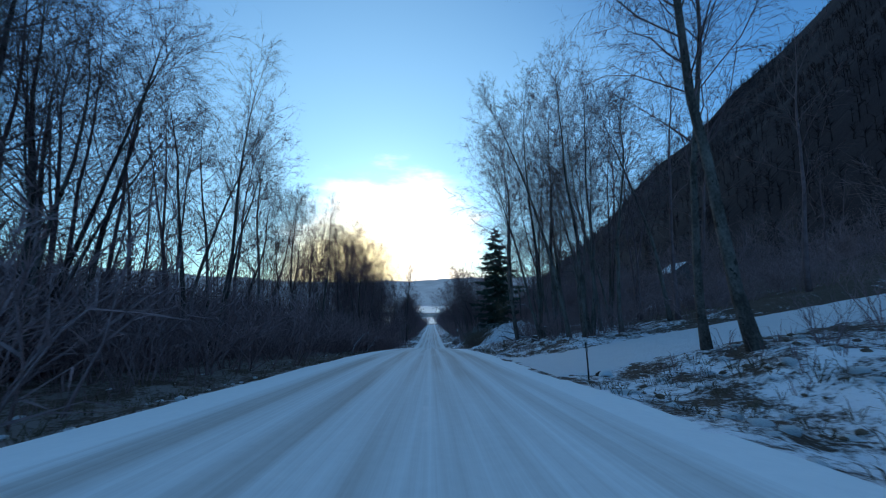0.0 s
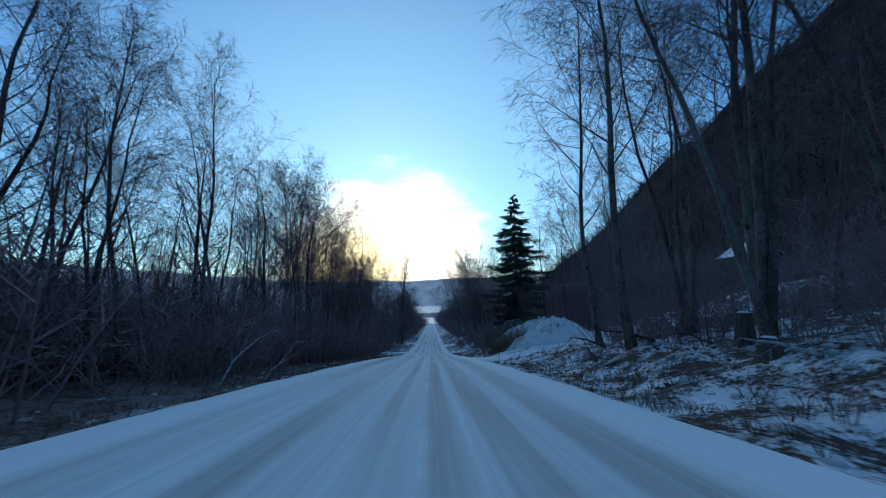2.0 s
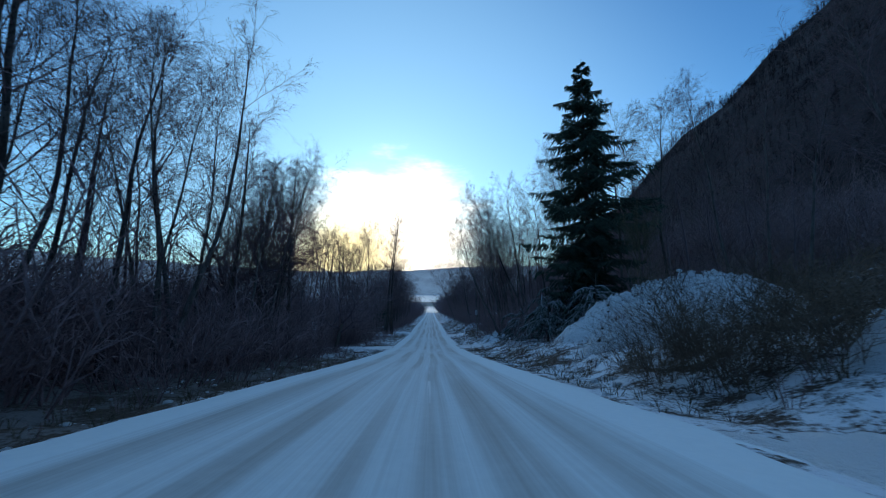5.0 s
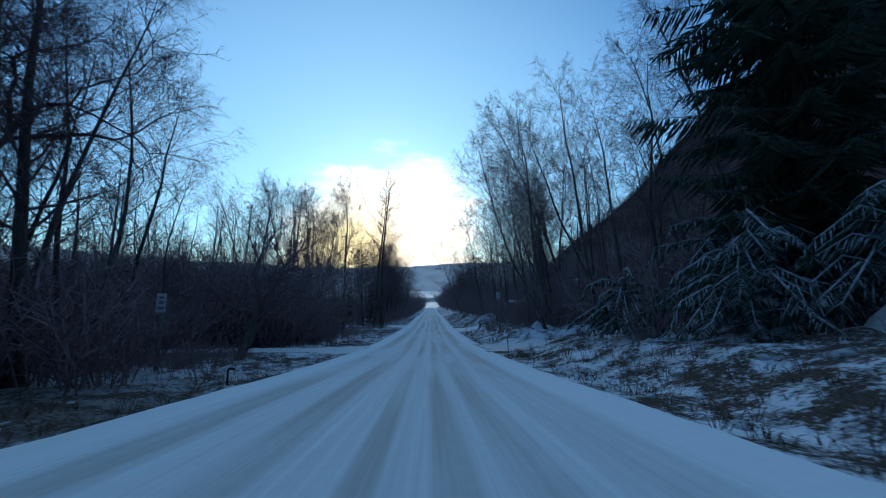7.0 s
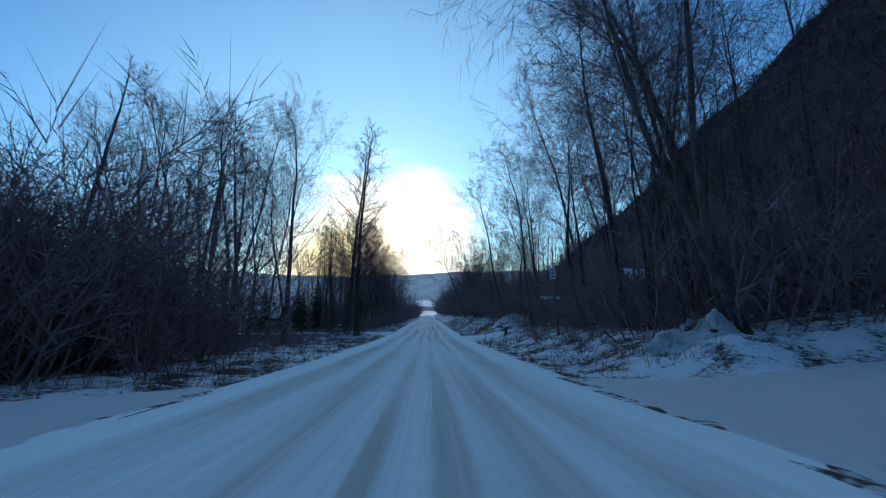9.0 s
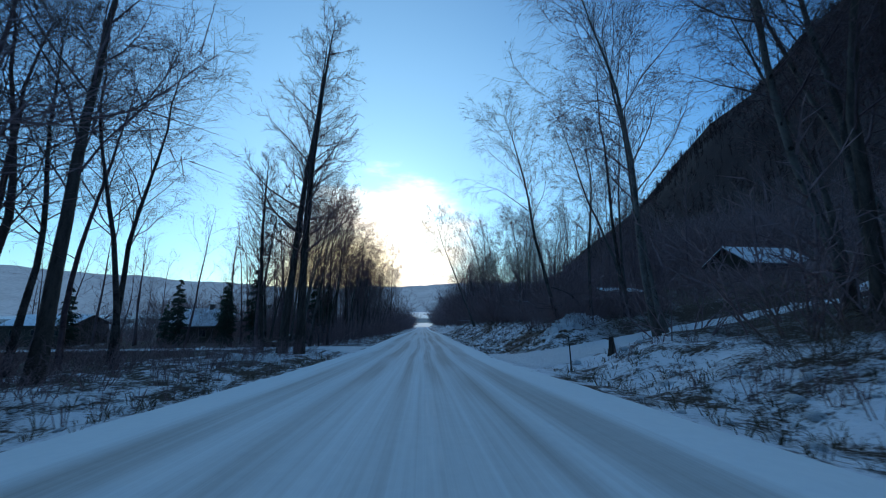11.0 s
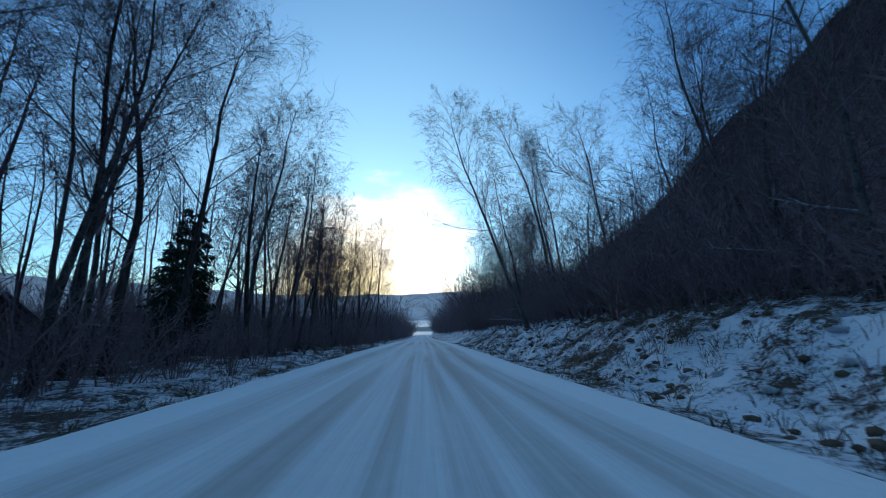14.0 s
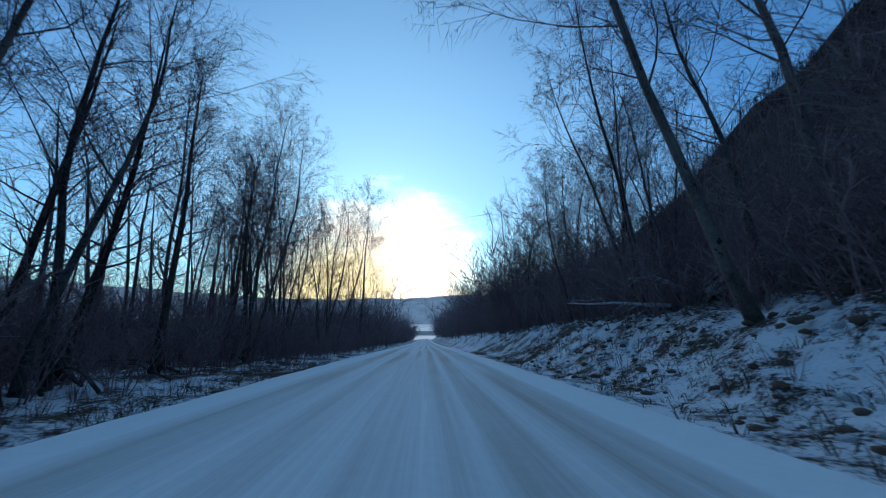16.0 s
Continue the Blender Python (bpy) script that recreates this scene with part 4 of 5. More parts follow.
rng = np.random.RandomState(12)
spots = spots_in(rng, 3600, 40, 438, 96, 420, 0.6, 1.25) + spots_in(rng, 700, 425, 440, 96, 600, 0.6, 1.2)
scatter("hillside_forest", [spike(k) for k in range(5)], spots, HILL_DUSK, "bare brown forest covering the steep mountainside", "forest")
spots = [(x, y, zat(x, y) - 0.5, t, s) for x, y, _, t, s in spots_in(rng, 900, 60, 1000, -420, -60, 0.8, 1.5)]
scatter("valley_forest", [spike(k + 9) for k in range(5)], spots, TWIG, "distant bare woods on the valley floor", "forest")


# ---- snow banks ----
MOUND_SPOTS = []


def snow_mound(cx, cy, rx, ry, high, turn, seed, label, rough=1.0, weeds=46):
    """An irregular heap of ploughed snow on the ground."""
    s = Shape()
    rings, n = 32, 120
    c, sn = math.cos(radians(turn)), math.sin(radians(turn))
    us, vs = [], []
    for i in range(rings + 1):
        for j in range(n):
            a = 6.283 * j / n
            r = i / rings
            us.append(cx + (math.cos(a) * rx * c - math.sin(a) * ry * sn) * r * (1 + 0.10 * math.sin(3 * a + seed) + 0.06 * math.sin(7 * a)))
            vs.append(cy + (math.cos(a) * rx * sn + math.sin(a) * ry * c) * r * (1 + 0.10 * math.sin(3 * a + seed) + 0.06 * math.sin(7 * a)))
    x, y = np.array(us), np.array(vs)
    r = np.repeat(np.arange(rings + 1) / rings, n)
    up = (1 - r ** 2.2) ** 0.8 * high
    k = np.clip(1 - r, 0, 1) * 2
    z = land(x, y) + up + rough * np.clip(k, 0, 1) * (lumps(x, y, 1.0, seed) * 0.42 + lumps(x, y, 0.6, seed + 1) * 0.22 + np.abs(lumps(x, y, 0.38, seed + 3)) * 0.20 + lumps(x, y, 2.2, seed + 2) * 0.3) - 0.12 * r
    s.v = [tuple(p) for p in np.stack([x, y, z], -1).tolist()]
    s.f = [(i * n + j, i * n + (j + 1) % n, (i + 1) * n + (j + 1) % n, (i + 1) * n + j) for i in range(rings) for j in range(n)]
    ob = part("snow_bank", s, PILE, smooth=True)
    r2 = np.random.RandomState(seed)
    for q in r2.choice(int(n * rings * 0.9), weeds, False):
        MOUND_SPOTS.append((x[q], y[q], z[q] - 0.02, r2.uniform(0, 6.283), r2.uniform(0.5, 1.2)))
    return tagged(ob, label, "snow bank", "snow banks")


snow_mound(11.6, 56.4, 4.1, 1.9, 1.5, 4, 61, "long lumpy heap of ploughed snow beside the driveway", 1.2, 60)
snow_mound(8.8, 67.0, 1.8, 2.2, 1.1, 0, 62, "rounded snow heap with brown clods beside the road")
snow_mound(15.4, 73.6, 6.6, 7.0, 2.7, 0, 63, "high snow-covered earth bank with weeds sticking out", 1.5, 300)
snow_mound(8.8, 102.0, 2.0, 1.3, 0.5, 10, 64, "low snow heap at the mouth of a driveway")
snow_mound(9.4, 134.0, 2.4, 1.3, 0.5, 10, 65, "low snow heap with grass stubble beside a driveway")
snow_mound(-9.5, 131.5, 2.2, 1.4, 0.25, -10, 66, "low snow heap among dead grass on the verge")


# ---- roadside markers, culverts and signs ----
def stake(x, y, high, label, name="marker_post", thick=0.022):
    ob = thing(name, pose(x, y, zat(x, y), 2, -3, 0), label, "post", "driveway markers")
    part("shaft", Shape().tube([(0, 0, -0.3), (0.01, 0, high * 0.5), (0, 0, high)], [thick, thick, thick * 0.9], 6), DARKM, ob)
    part("cap", Shape().tube([(0, 0, high), (0, 0, high + 0.05)], [thick * 1.5, thick * 1.3], 6), DARKM, ob)
    part("reflector", Shape().box(-0.03, -thick - 0.012, high - 0.2, 0.03, -thick, high - 0.1), STEEL, ob, "small dull reflector plate")
    return ob


stake(4.25, 10.3, 0.95, "thin dark steel marker post at the culvert")
stake(4.25, 43.8, 1.35, "slender leaning marker stake in the snowy verge", "marker_stake", 0.016)
stake(4.6, 92.6, 0.85, "thin dark steel marker post at the culvert")
stake(5.0, 123.2, 1.1, "thin dark steel marker post at the culvert")
stake(-9.4, 144.4, 1.1, "dark post standing at the edge of the driveway", thick=0.04)


RUST = grained("rusted_steel", (0.030, 0.021, 0.018), (0.085, 0.060, 0.050), 9.0, 0.75, 0.3, 0.004, metal=0.3)


def culvert(x, y, radius, along=0.28):
    """A corrugated pipe end under a driveway, opening towards -y."""
    z = zat(x, y - 0.3) - 0.16
    ob = thing("culvert", pose(x, y, z + radius * 0.25), "rusty corrugated steel culvert mouth half buried in the ditch", "culvert", "culverts")
    pipe = Shape()
    n, k = 16, 13
    for wall, sg in ((radius, 1), (radius - 0.03, -1)):
        b = len(pipe.v)
        for i in range(k):
            w = wall + 0.012 * (i % 2)
            for j in range(n):
                a = 6.283 * j / n
                pipe.v.append((math.cos(a) * w, along * i / (k - 1), math.sin(a) * w))
        for i in range(k - 1):
            for j in range(n):
                q = (b + i * n + j, b + i * n + (j + 1) % n, b + (i + 1) * n + (j + 1) % n, b + (i + 1) * n + j)
                pipe.f.append(q if sg < 0 else tuple(reversed(q)))
    pipe.f += [(j, (j + 1) % n, k * n + (j + 1) % n, k * n + j) for j in range(n)]
    part("pipe", pipe, RUST, ob)
    part("plug", Shape().tube([(0, along - 0.02, 0), (0, along + 0.05, 0)], [radius, radius], 16), BARK, ob, "packed earth blocking the pipe's far end")
    lip = Shape()
    lip.tube([(math.cos(a) * (radius + 0.02), -0.01, math.sin(a) * (radius + 0.02)) for a in [3.1416 * i / 10 for i in range(11)]], [0.05 + 0.05 * math.sin(3.1416 * i / 10) for i in range(11)], 6)
    part("snow_cap", lip, SNOW, ob, "snow lying over the pipe's rim", smooth=True)
    return ob


culvert(5.0, 10.9, 0.19)
culvert(5.3, 45.3, 0.18)
culvert(5.1, 93.1, 0.17)
culvert(5.7, 124.4, 0.19)

SIGNW = grained("sign_white_paint", (0.55, 0.56, 0.57), (0.72, 0.73, 0.74), 6.0, 0.5, 0.1, 0.002, spot=(0.35, 0.33, 0.3), spot_at=0.68)
SIGNK = grained("sign_print", (0.10, 0.10, 0.12), (0.2, 0.2, 0.22), 9.0, 0.6, 0.1, 0.002)


def notice(x, y, high, lean, label):
    """A small white notice with rows of unreadable print on a round wooden post."""
    ob = thing("notice_sign", pose(x, y, zat(x, y), 0, lean, 0), label, "sign", "notice signs")
    part("post", Shape().tube([(0, 0.07, -0.4), (0.01, 0.07, high * 0.5), (0, 0.07, high - 0.1)], [0.085, 0.08, 0.07], 9), POST, ob, "bare round wooden post", smooth=True)
    board = softened(part("board", Shape().box(-0.19, -0.012, high - 0.74, 0.19, 0.006, high), SIGNW, ob, "white painted metal plate"), 0.01)
    for z0, z1, w in ((0.12, 0.18, 0.11), (0.31, 0.40, 0.09), (0.52, 0.62, 0.12)):
        part("print_bar", Shape().box(-w, -0.0165, high - z1, w, -0.0125, high - z0), SIGNK, board)
    for z in (0.04, 0.70):
        part("bolt", Shape().tube([(0, -0.022, high - z), (0, -0.012, high - z)], [0.012, 0.014], 6), STEEL, board)
    return ob


notice(7.9, 112.8, 4.1, -4, "small white notice sign on a leaning wooden post")
notice(-10.8, 85.2, 3.0, 2, "small white notice sign standing in the thicket")

hook = thing("standpipe", pose(-6.4, 82.2, zat(-6.4, 82.2)), "short black bent pipe standing in the snowy verge", "pipe")
part("riser", Shape().tube([(0, 0, -0.2), (0, 0, 0.5)], [0.035, 0.035], 8), DARKM, hook)
part("elbow", Shape().tube([(0, 0, 0.49), (0.03, 0, 0.54), (0.1, 0, 0.555), (0.22, 0, 0.55)], [0.04, 0.04, 0.036, 0.03], 8), DARKM, hook)


# ---- houses and sheds ----
WALL = grained("painted_siding", (0.085, 0.08, 0.082), (0.14, 0.13, 0.132), 2.0, 0.8, 0.3, 0.01, (0.3, 0.3, 7))
WALLD = grained("brown_siding", (0.05, 0.04, 0.032), (0.11, 0.085, 0.065), 2.0, 0.85, 0.3, 0.01, (0.3, 0.3, 7))
ROOFM = grained("dark_roofing", (0.03, 0.03, 0.032), (0.08, 0.08, 0.082), 5.0, 0.8, 0.3, 0.01)
PANE = material("window_glass", 0.08)[0]
PANE.node_tree.nodes["Principled BSDF"].inputs["Base Color"].default_value = (0.02, 0.025, 0.03, 1)


def window(parent, cx, cz, w, h, y, frame_mat=POST):
    """A window on a wall that faces -y: frame, sill and two panes."""
    f = Shape()
    for x0, x1, z0, z1 in ((-w / 2, w / 2, h / 2 - 0.07, h / 2), (-w / 2, w / 2, -h / 2, -h / 2 + 0.07), (-w / 2, -w / 2 + 0.07, -h / 2 + 0.07, h / 2 - 0.07), (w / 2 - 0.07, w / 2, -h / 2 + 0.07, h / 2 - 0.07), (-0.03, 0.03, -h / 2 + 0.07, h / 2 - 0.07)):
        f.box(cx + x0, y - 0.05, cz + z0, cx + x1, y + 0.02, cz + z1)
    win = part("window", f, frame_mat, parent)
    for s in (-1, 1):
        part("pane", Shape().box(cx + min(0.03 * s, s * (w / 2 - 0.07)), y - 0.025, cz - h / 2 + 0.07, cx + max(0.03 * s, s * (w / 2 - 0.07)), y - 0.015, cz + h / 2 - 0.07), PANE, win)
    part("sill", Shape().box(cx - w / 2 - 0.05, y - 0.1, cz - h / 2 - 0.06, cx + w / 2 + 0.05, y + 0.02, cz - h / 2), frame_mat, win)
    return win


def house(name, x, y, z, turn, wide, deep, eave, rise, label, wall=WALLD, windows=(), gable_front=False, chimney=False, deck=False):
    """A gabled house centred on x, y; its ridge runs along its own x, or along y with gable_front."""
    ob = thing(name, pose(x, y, z, 0, 0, turn), label, "house" if name == "house" else "shed")
    w, d = wide / 2, deep / 2
    if gable_front:
        ring = [(-w, -d, -1.2), (w, -d, -1.2), (w, -d, eave), (0, -d, eave + rise), (-w, -d, eave)]
        part("wall", Shape().prism(ring, (0, deep, 0)), wall, ob)
        span, run, vec = w, d, (0, 1)
    else:
        ring = [(-w, -d, -1.2), (-w, d, -1.2), (-w, d, eave), (-w, 0, eave + rise), (-w, -d, eave)]
        part("wall", Shape().prism(list(reversed(ring)), (wide, 0, 0)), wall, ob)
        span, run, vec = d, w, (1, 0)
    over, th = 0.45, 0.14
    sl = rise / span
    for sg in (-1, 1):
        prof = [(0.0, eave + rise + 0.01), (sg * (span + over), eave - over * sl + 0.01), (sg * (span + over), eave - over * sl + th), (0.0, eave + rise + th)]
        snowp = [(0.0, eave + rise + th + 0.004), (sg * (span + over - 0.06), eave - (over - 0.06) * sl + th + 0.004), (sg * (span + over - 0.10), eave - over * sl + th + 0.16), (0.0, eave + rise + th + 0.15)]
        for nm, pr, mat, ext in (("roof", prof, ROOFM, 0.4), ("roof_snow", snowp, SNOW, 0.36)):
            ring = [(a, -run - ext, b) if vec == (0, 1) else (-run - ext, a, b) for a, b in pr]
            length = 2 * (run + ext)
            part(nm, Shape().prism(ring, (0, length, 0) if vec == (0, 1) else (length, 0, 0)), mat, ob, "even layer of snow on the roof" if nm == "roof_snow" else "")
    for cx, cz, ww, hh in windows:
        window(ob, cx, cz, ww, hh, -d - 0.004)
    if chimney:
        st = part("chimney", Shape().box(w * 0.3, -0.3, eave + rise * 0.5, w * 0.3 + 0.5, 0.3, eave + rise + 0.9), BARK, ob)
        part("chimney_cap", Shape().box(w * 0.3 - 0.06, -0.36, eave + rise + 0.9, w * 0.3 + 0.56, 0.36, eave + rise + 0.98), SNOW, st)
    if deck:
        dk = part("deck", Shape().box(-w, -d - 2.2, 2.5, w * 0.7, -d - 0.01, 2.68), POST, ob)
        for px in (-w + 0.15, -w * 0.15, w * 0.6):
            part("deck_post", Shape().box(px - 0.07, -d - 2.1, -1.2, px + 0.07, -d - 1.96, 2.5), POST, dk)
        for k in range(9):
            px = -w + 0.05 + (w * 1.7 - 0.1) * k / 8
            part("baluster", Shape().box(px - 0.03, -d - 2.17, 2.68, px + 0.03, -d - 2.11, 3.6), POST, dk)
        part("rail", Shape().box(-w, -d - 2.2, 3.6, w * 0.7, -d - 2.08, 3.68), POST, dk)
    return ob


house("house", 58.5, 86.5, 2.4, -8, 6.0, 7.0, 4.2, 2.2, "two-storey grey house with snowy roof and a deck", WALL, ((-1.8, 4.0, 0.9, 1.2), (1.3, 4.0, 0.9, 1.2), (2.0, 1.4, 1.0, 1.2), (-1.8, 1.3, 1.0, 1.2)), True, False, True)
house("house", -32.4, 167.4, zat(-32.4, 167.4) + 0.3, 4, 5.6, 6.0, 2.5, 2.0, "low brown house with a snow-covered gable roof", WALLD, ((-1.5, 1.4, 1.0, 1.0), (1.4, 1.4, 1.0, 1.0)), False, True)
house("house", -66.0, 182.0, zat(-66.0, 182.0) + 0.9, -3, 12.0, 7.5, 2.7, 1.5, "long low house with snow on its roof", WALLD, ((-3.6, 1.5, 1.4, 1.0), (0.0, 1.5, 1.4, 1.0), (3.6, 1.5, 1.0, 1.0)))
house("house", -92.0, 180.0, zat(-92.0, 180.0) + 0.9, 6, 11.0, 8.0, 2.8, 1.7, "distant brown house with snow on its roof", WALLD, ((-2.5, 1.5, 1.2, 1.0), (2.5, 1.5, 1.2, 1.0)))
house("shed", 31.5, 143.5, -9.8, 6, 6.6, 4.2, 1.6, 1.4, "low dark shed with snow on its roof", WALLD, ((-1.5, 1.1, 0.9, 0.7),))


def woodshed(x, y, turn):
    ob = thing("woodshed", pose(x, y, zat(x, y), 0, 0, turn), "open woodshed with four snow-covered roof sheets", "shed")
    for k in range(4):
        x0 = -1.7 + k * 0.88
        sheet = part("roof_sheet", Shape().prism([(x0, -0.8, 1.15), (x0, 0.8, 1.45), (x0, 0.8, 1.49), (x0, -0.8, 1.19)], (0.76, 0, 0)), ROOFM, ob)
        part("roof_snow", Shape().prism([(x0 + 0.03, -0.78, 1.2), (x0 + 0.03, 0.78, 1.496), (x0 + 0.03, 0.72, 1.60), (x0 + 0.03, -0.72, 1.31)], (0.70, 0, 0)), SNOW, sheet)
    for px in (-1.66, 0.0, 1.66):
        for py, hz in ((-0.7, 1.15), (0.7, 1.42)):
            part("post", Shape().box(px - 0.05, py - 0.05, -0.4, px + 0.05, py + 0.05, hz), POST, ob)
    r = np.random.RandomState(77)
    for k in range(34):
        px, pz = -1.45 + (k % 12) * 0.26, 0.1 + (k // 12) * 0.23
        part("log", Shape().tube([(px, -0.45 + r.uniform(-0.05, 0.05), pz), (px + 0.01, 0.4, pz)], [0.115, 0.11], 7), POST, ob)
    return ob


woodshed(16.0, 140.0, 8)


# ---- things by the driveway ----
def boat(x, y, turn):
    """A small open rowing boat lying on its keel."""
    ob = thing("rowing_boat", pose(x, y, zat(x, y) + 0.06, 0, 6, turn), "small old rowing boat lying in the snow by the driveway", "boat")
    hull = Shape()
    n, k = 9, 11
    for inner in (0, 1):
        for i in range(k):
            f = i / (k - 1)
            w = 0.68 * (math.sin(math.pi * min(1, 0.22 + 0.78 * f) ** 0.9) ** 0.6 if f < 1 else 0.0) - 0.03 * inner
            h = 0.48 + 0.16 * (2 * f - 1) ** 2
            for j in range(n):
                a = math.pi * j / (n - 1)
                hull.v.append((-1.6 + 3.2 * f, -math.cos(a) * max(w, 0.02), h - (h - 0.03 * inner) * math.sin(a) ** 0.7 + 0.0))
    for inner in (0, 1):
        b = inner * n * k
        for i in range(k - 1):
            for j in range(n - 1):
                q = (b + i * n + j, b + i * n + j + 1, b + (i + 1) * n + j + 1, b + (i + 1) * n + j)
                hull.f.append(q if inner else tuple(reversed(q)))
    hull.f += [(i * n, n * k + i * n, n * k + (i + 1) * n, (i + 1) * n) for i in range(k - 1)] + [(i * n + n - 1, (i + 1) * n + n - 1, n * k + (i + 1) * n + n - 1, n * k + i * n + n - 1) for i in range(k - 1)]
    part("hull", hull, WALLD, ob, "weathered dark planked hull", smooth=True)
    for sg in (-1, 1):
        pts = []
        for i in range(k):
            f = i / (k - 1)
            w = 0.68 * (math.sin(math.pi * min(1, 0.22 + 0.78 * f) ** 0.9) ** 0.6 if f < 1 else 0.0)
            pts.append((-1.6 + 3.2 * f, sg * max(w, 0.02), 0.49 + 0.16 * (2 * f - 1) ** 2))
        part("gunwale", Shape().tube(pts, [0.035] * k, 5), POST, ob, "pale worn gunwale strip")
    for bx in (-0.8, 0.3):
        part("thwart", Shape().box(bx - 0.12, -0.55, 0.36, bx + 0.12, 0.55, 0.39), POST, ob)
    part("snow_fill", Shape().tube([(-1.0, 0, 0.2), (-0.4, 0, 0.26), (0.4, 0, 0.27), (1.0, 0, 0.2)], [0.12, 0.32, 0.3, 0.08], 8), SNOW, ob, "snow lying inside the boat", smooth=True)
    return ob


boat(-13.4, 145.7, 8)
pole = thing("wooden_post", pose(-13.6, 147.4, zat(-13.6, 147.4)), "pale upright wooden post behind the boat", "post")
part("shaft", Shape().tube([(0, 0, -0.4), (0.02, 0, 2.3)], [0.07, 0.06], 8), POST, pole, smooth=True)


def covered_trailer(x, y, turn):
    """A small trailer under a sagging tarpaulin with snow on it."""
    ob = thing("covered_trailer", pose(x, y, zat(x, y), 0, 0, turn), "small trailer under a dark tarpaulin capped with snow", "trailer")
    t = Shape()
    n, k = 15, 9
    for i in range(n):
        for j in range(k):
            u, v = i / (n - 1), j / (k - 1)
            h = 0.55 + 0.65 * math.sin(math.pi * v) ** 0.6 * (0.75 + 0.35 * math.cos(4.5 * math.pi * u) * (0.4 + 0.6 * u))
            t.v.append((-1.3 + 2.6 * u, -0.75 + 1.5 * v, h if 0 < j < k - 1 and 0 < i < n - 1 else 0.35))
    t.f = [(i * k + j, (i + 1) * k + j, (i + 1) * k + j + 1, i * k + j + 1) for i in range(n - 1) for j in range(k - 1)]
    part("tarpaulin", t, DARKM, ob, "dark sagging tarpaulin", smooth=True)
    part("bed", Shape().box(-1.25, -0.7, 0.36, 1.25, 0.7, 0.56), WALLD, ob)
    for sy in (-0.78, 0.78):
        wheel = part("wheel", Shape().tube([(0, sy - 0.08, 0.28), (0, sy + 0.08, 0.28)], [0.28, 0.28], 16), DARKM, ob)
        part("rim", Shape().tube([(0, sy - 0.09, 0.28), (0, sy + 0.09, 0.28)], [0.15, 0.15], 12), STEEL, wheel)
    part("tow_bar", Shape().tube([(1.2, 0, 0.42), (2.2, 0, 0.36)], [0.04, 0.035], 6), STEEL, ob)
    for cx, r in ((-0.75, 0.42), (0.75, 0.36)):
        s = Shape()
        for i in range(4):
            for j in range(10):
                a = 6.283 * j / 10
                q = r * (1 - i / 3.2)
                s.v.append((cx + math.cos(a) * q, math.sin(a) * q * 0.9, 1.10 + 0.16 * (1 - (1 - i / 3) ** 2)))
        s.f += [(i * 10 + j, i * 10 + (j + 1) % 10, (i + 1) * 10 + (j + 1) % 10, (i + 1) * 10 + j) for i in range(3) for j in range(10)]
        part("snow_cap", s, SNOW, ob, "snow cap on a hump of the tarpaulin", smooth=True)
    return ob


covered_trailer(-13.0, 149.0, 12)

# a stump with a broken stick by the culvert
st = thing("tree_stump", pose(7.0, 124.2, zat(7.0, 124.2)), "short dark broken stump beside the culvert", "stump")
part("stem", Shape().tube([(0, 0, -0.2), (0.02, 0, 0.2), (0, 0, 0.62)], [0.2, 0.13, 0.08], 8), BARK, st)
part("stub", Shape().tube([(0, 0, 0.5), (-0.22, 0, 0.56), (-0.34, 0, 0.55)], [0.04, 0.03, 0.015], 6), BARK, st)


# ---- fallen and bent wood ----
def bent_pole(name, pts, r0, mat, label, twigs=8, seed=0):
    r = np.random.RandomState(seed)
    x, y = pts[0][:2]
    z = zat(x, y)
    way = [np.array((p[0], p[1], z + p[2])) for p in pts]
    fine = [way[0]]
    for a, b in zip(way[:-1], way[1:]):
        fine += [a + (b - a) * q + r.normal(0, 0.03, 3) for q in (0.5, 1.0)]
    radii = [r0 * (1 - 0.8 * k / (len(fine) - 1)) for k in range(len(fine))]
    s = Shape().tube(fine, radii, 6)
    ob = new(name)
    tagged(ob, label, "fallen branch", "fallen wood")
    part("stem", s, mat, ob, smooth=True)
    tw = Shape()
    sprays(r, tw, fine, radii, twigs, 1.1, r0 * 0.3, 45, 1, 0.0, 3, 0.2)
    tagged(part("twig_spray", tw, mat, ob), "fine bare twigs along the stem", kind="stuff")
    return ob


bent_pole("bent_sapling", [(-6.9, 32.6, 0), (-6.6, 33.0, 0.9), (-6.2, 33.6, 1.5), (-5.6, 34.4, 1.8)], 0.05, FROST, "pale bent sapling bowed towards the road", 7, 1)
bent_pole("bent_sapling", [(-5.7, 33.4, 0), (-5.6, 33.6, 0.45), (-5.2, 34.0, 0.75), (-5.0, 34.4, 1.3)], 0.05, FROST, "pale bent sapling bowed towards the road", 5, 2)
bent_pole("bent_sapling", [(13.2, 46.0, 0), (12.8, 46.2, 2.6), (11.6, 46.8, 3.7), (9.6, 47.6, 3.6), (8.0, 48.4, 2.8)], 0.06, FROST, "frosted sapling arching over towards the driveway", 9, 3)
r = np.random.RandomState(41)
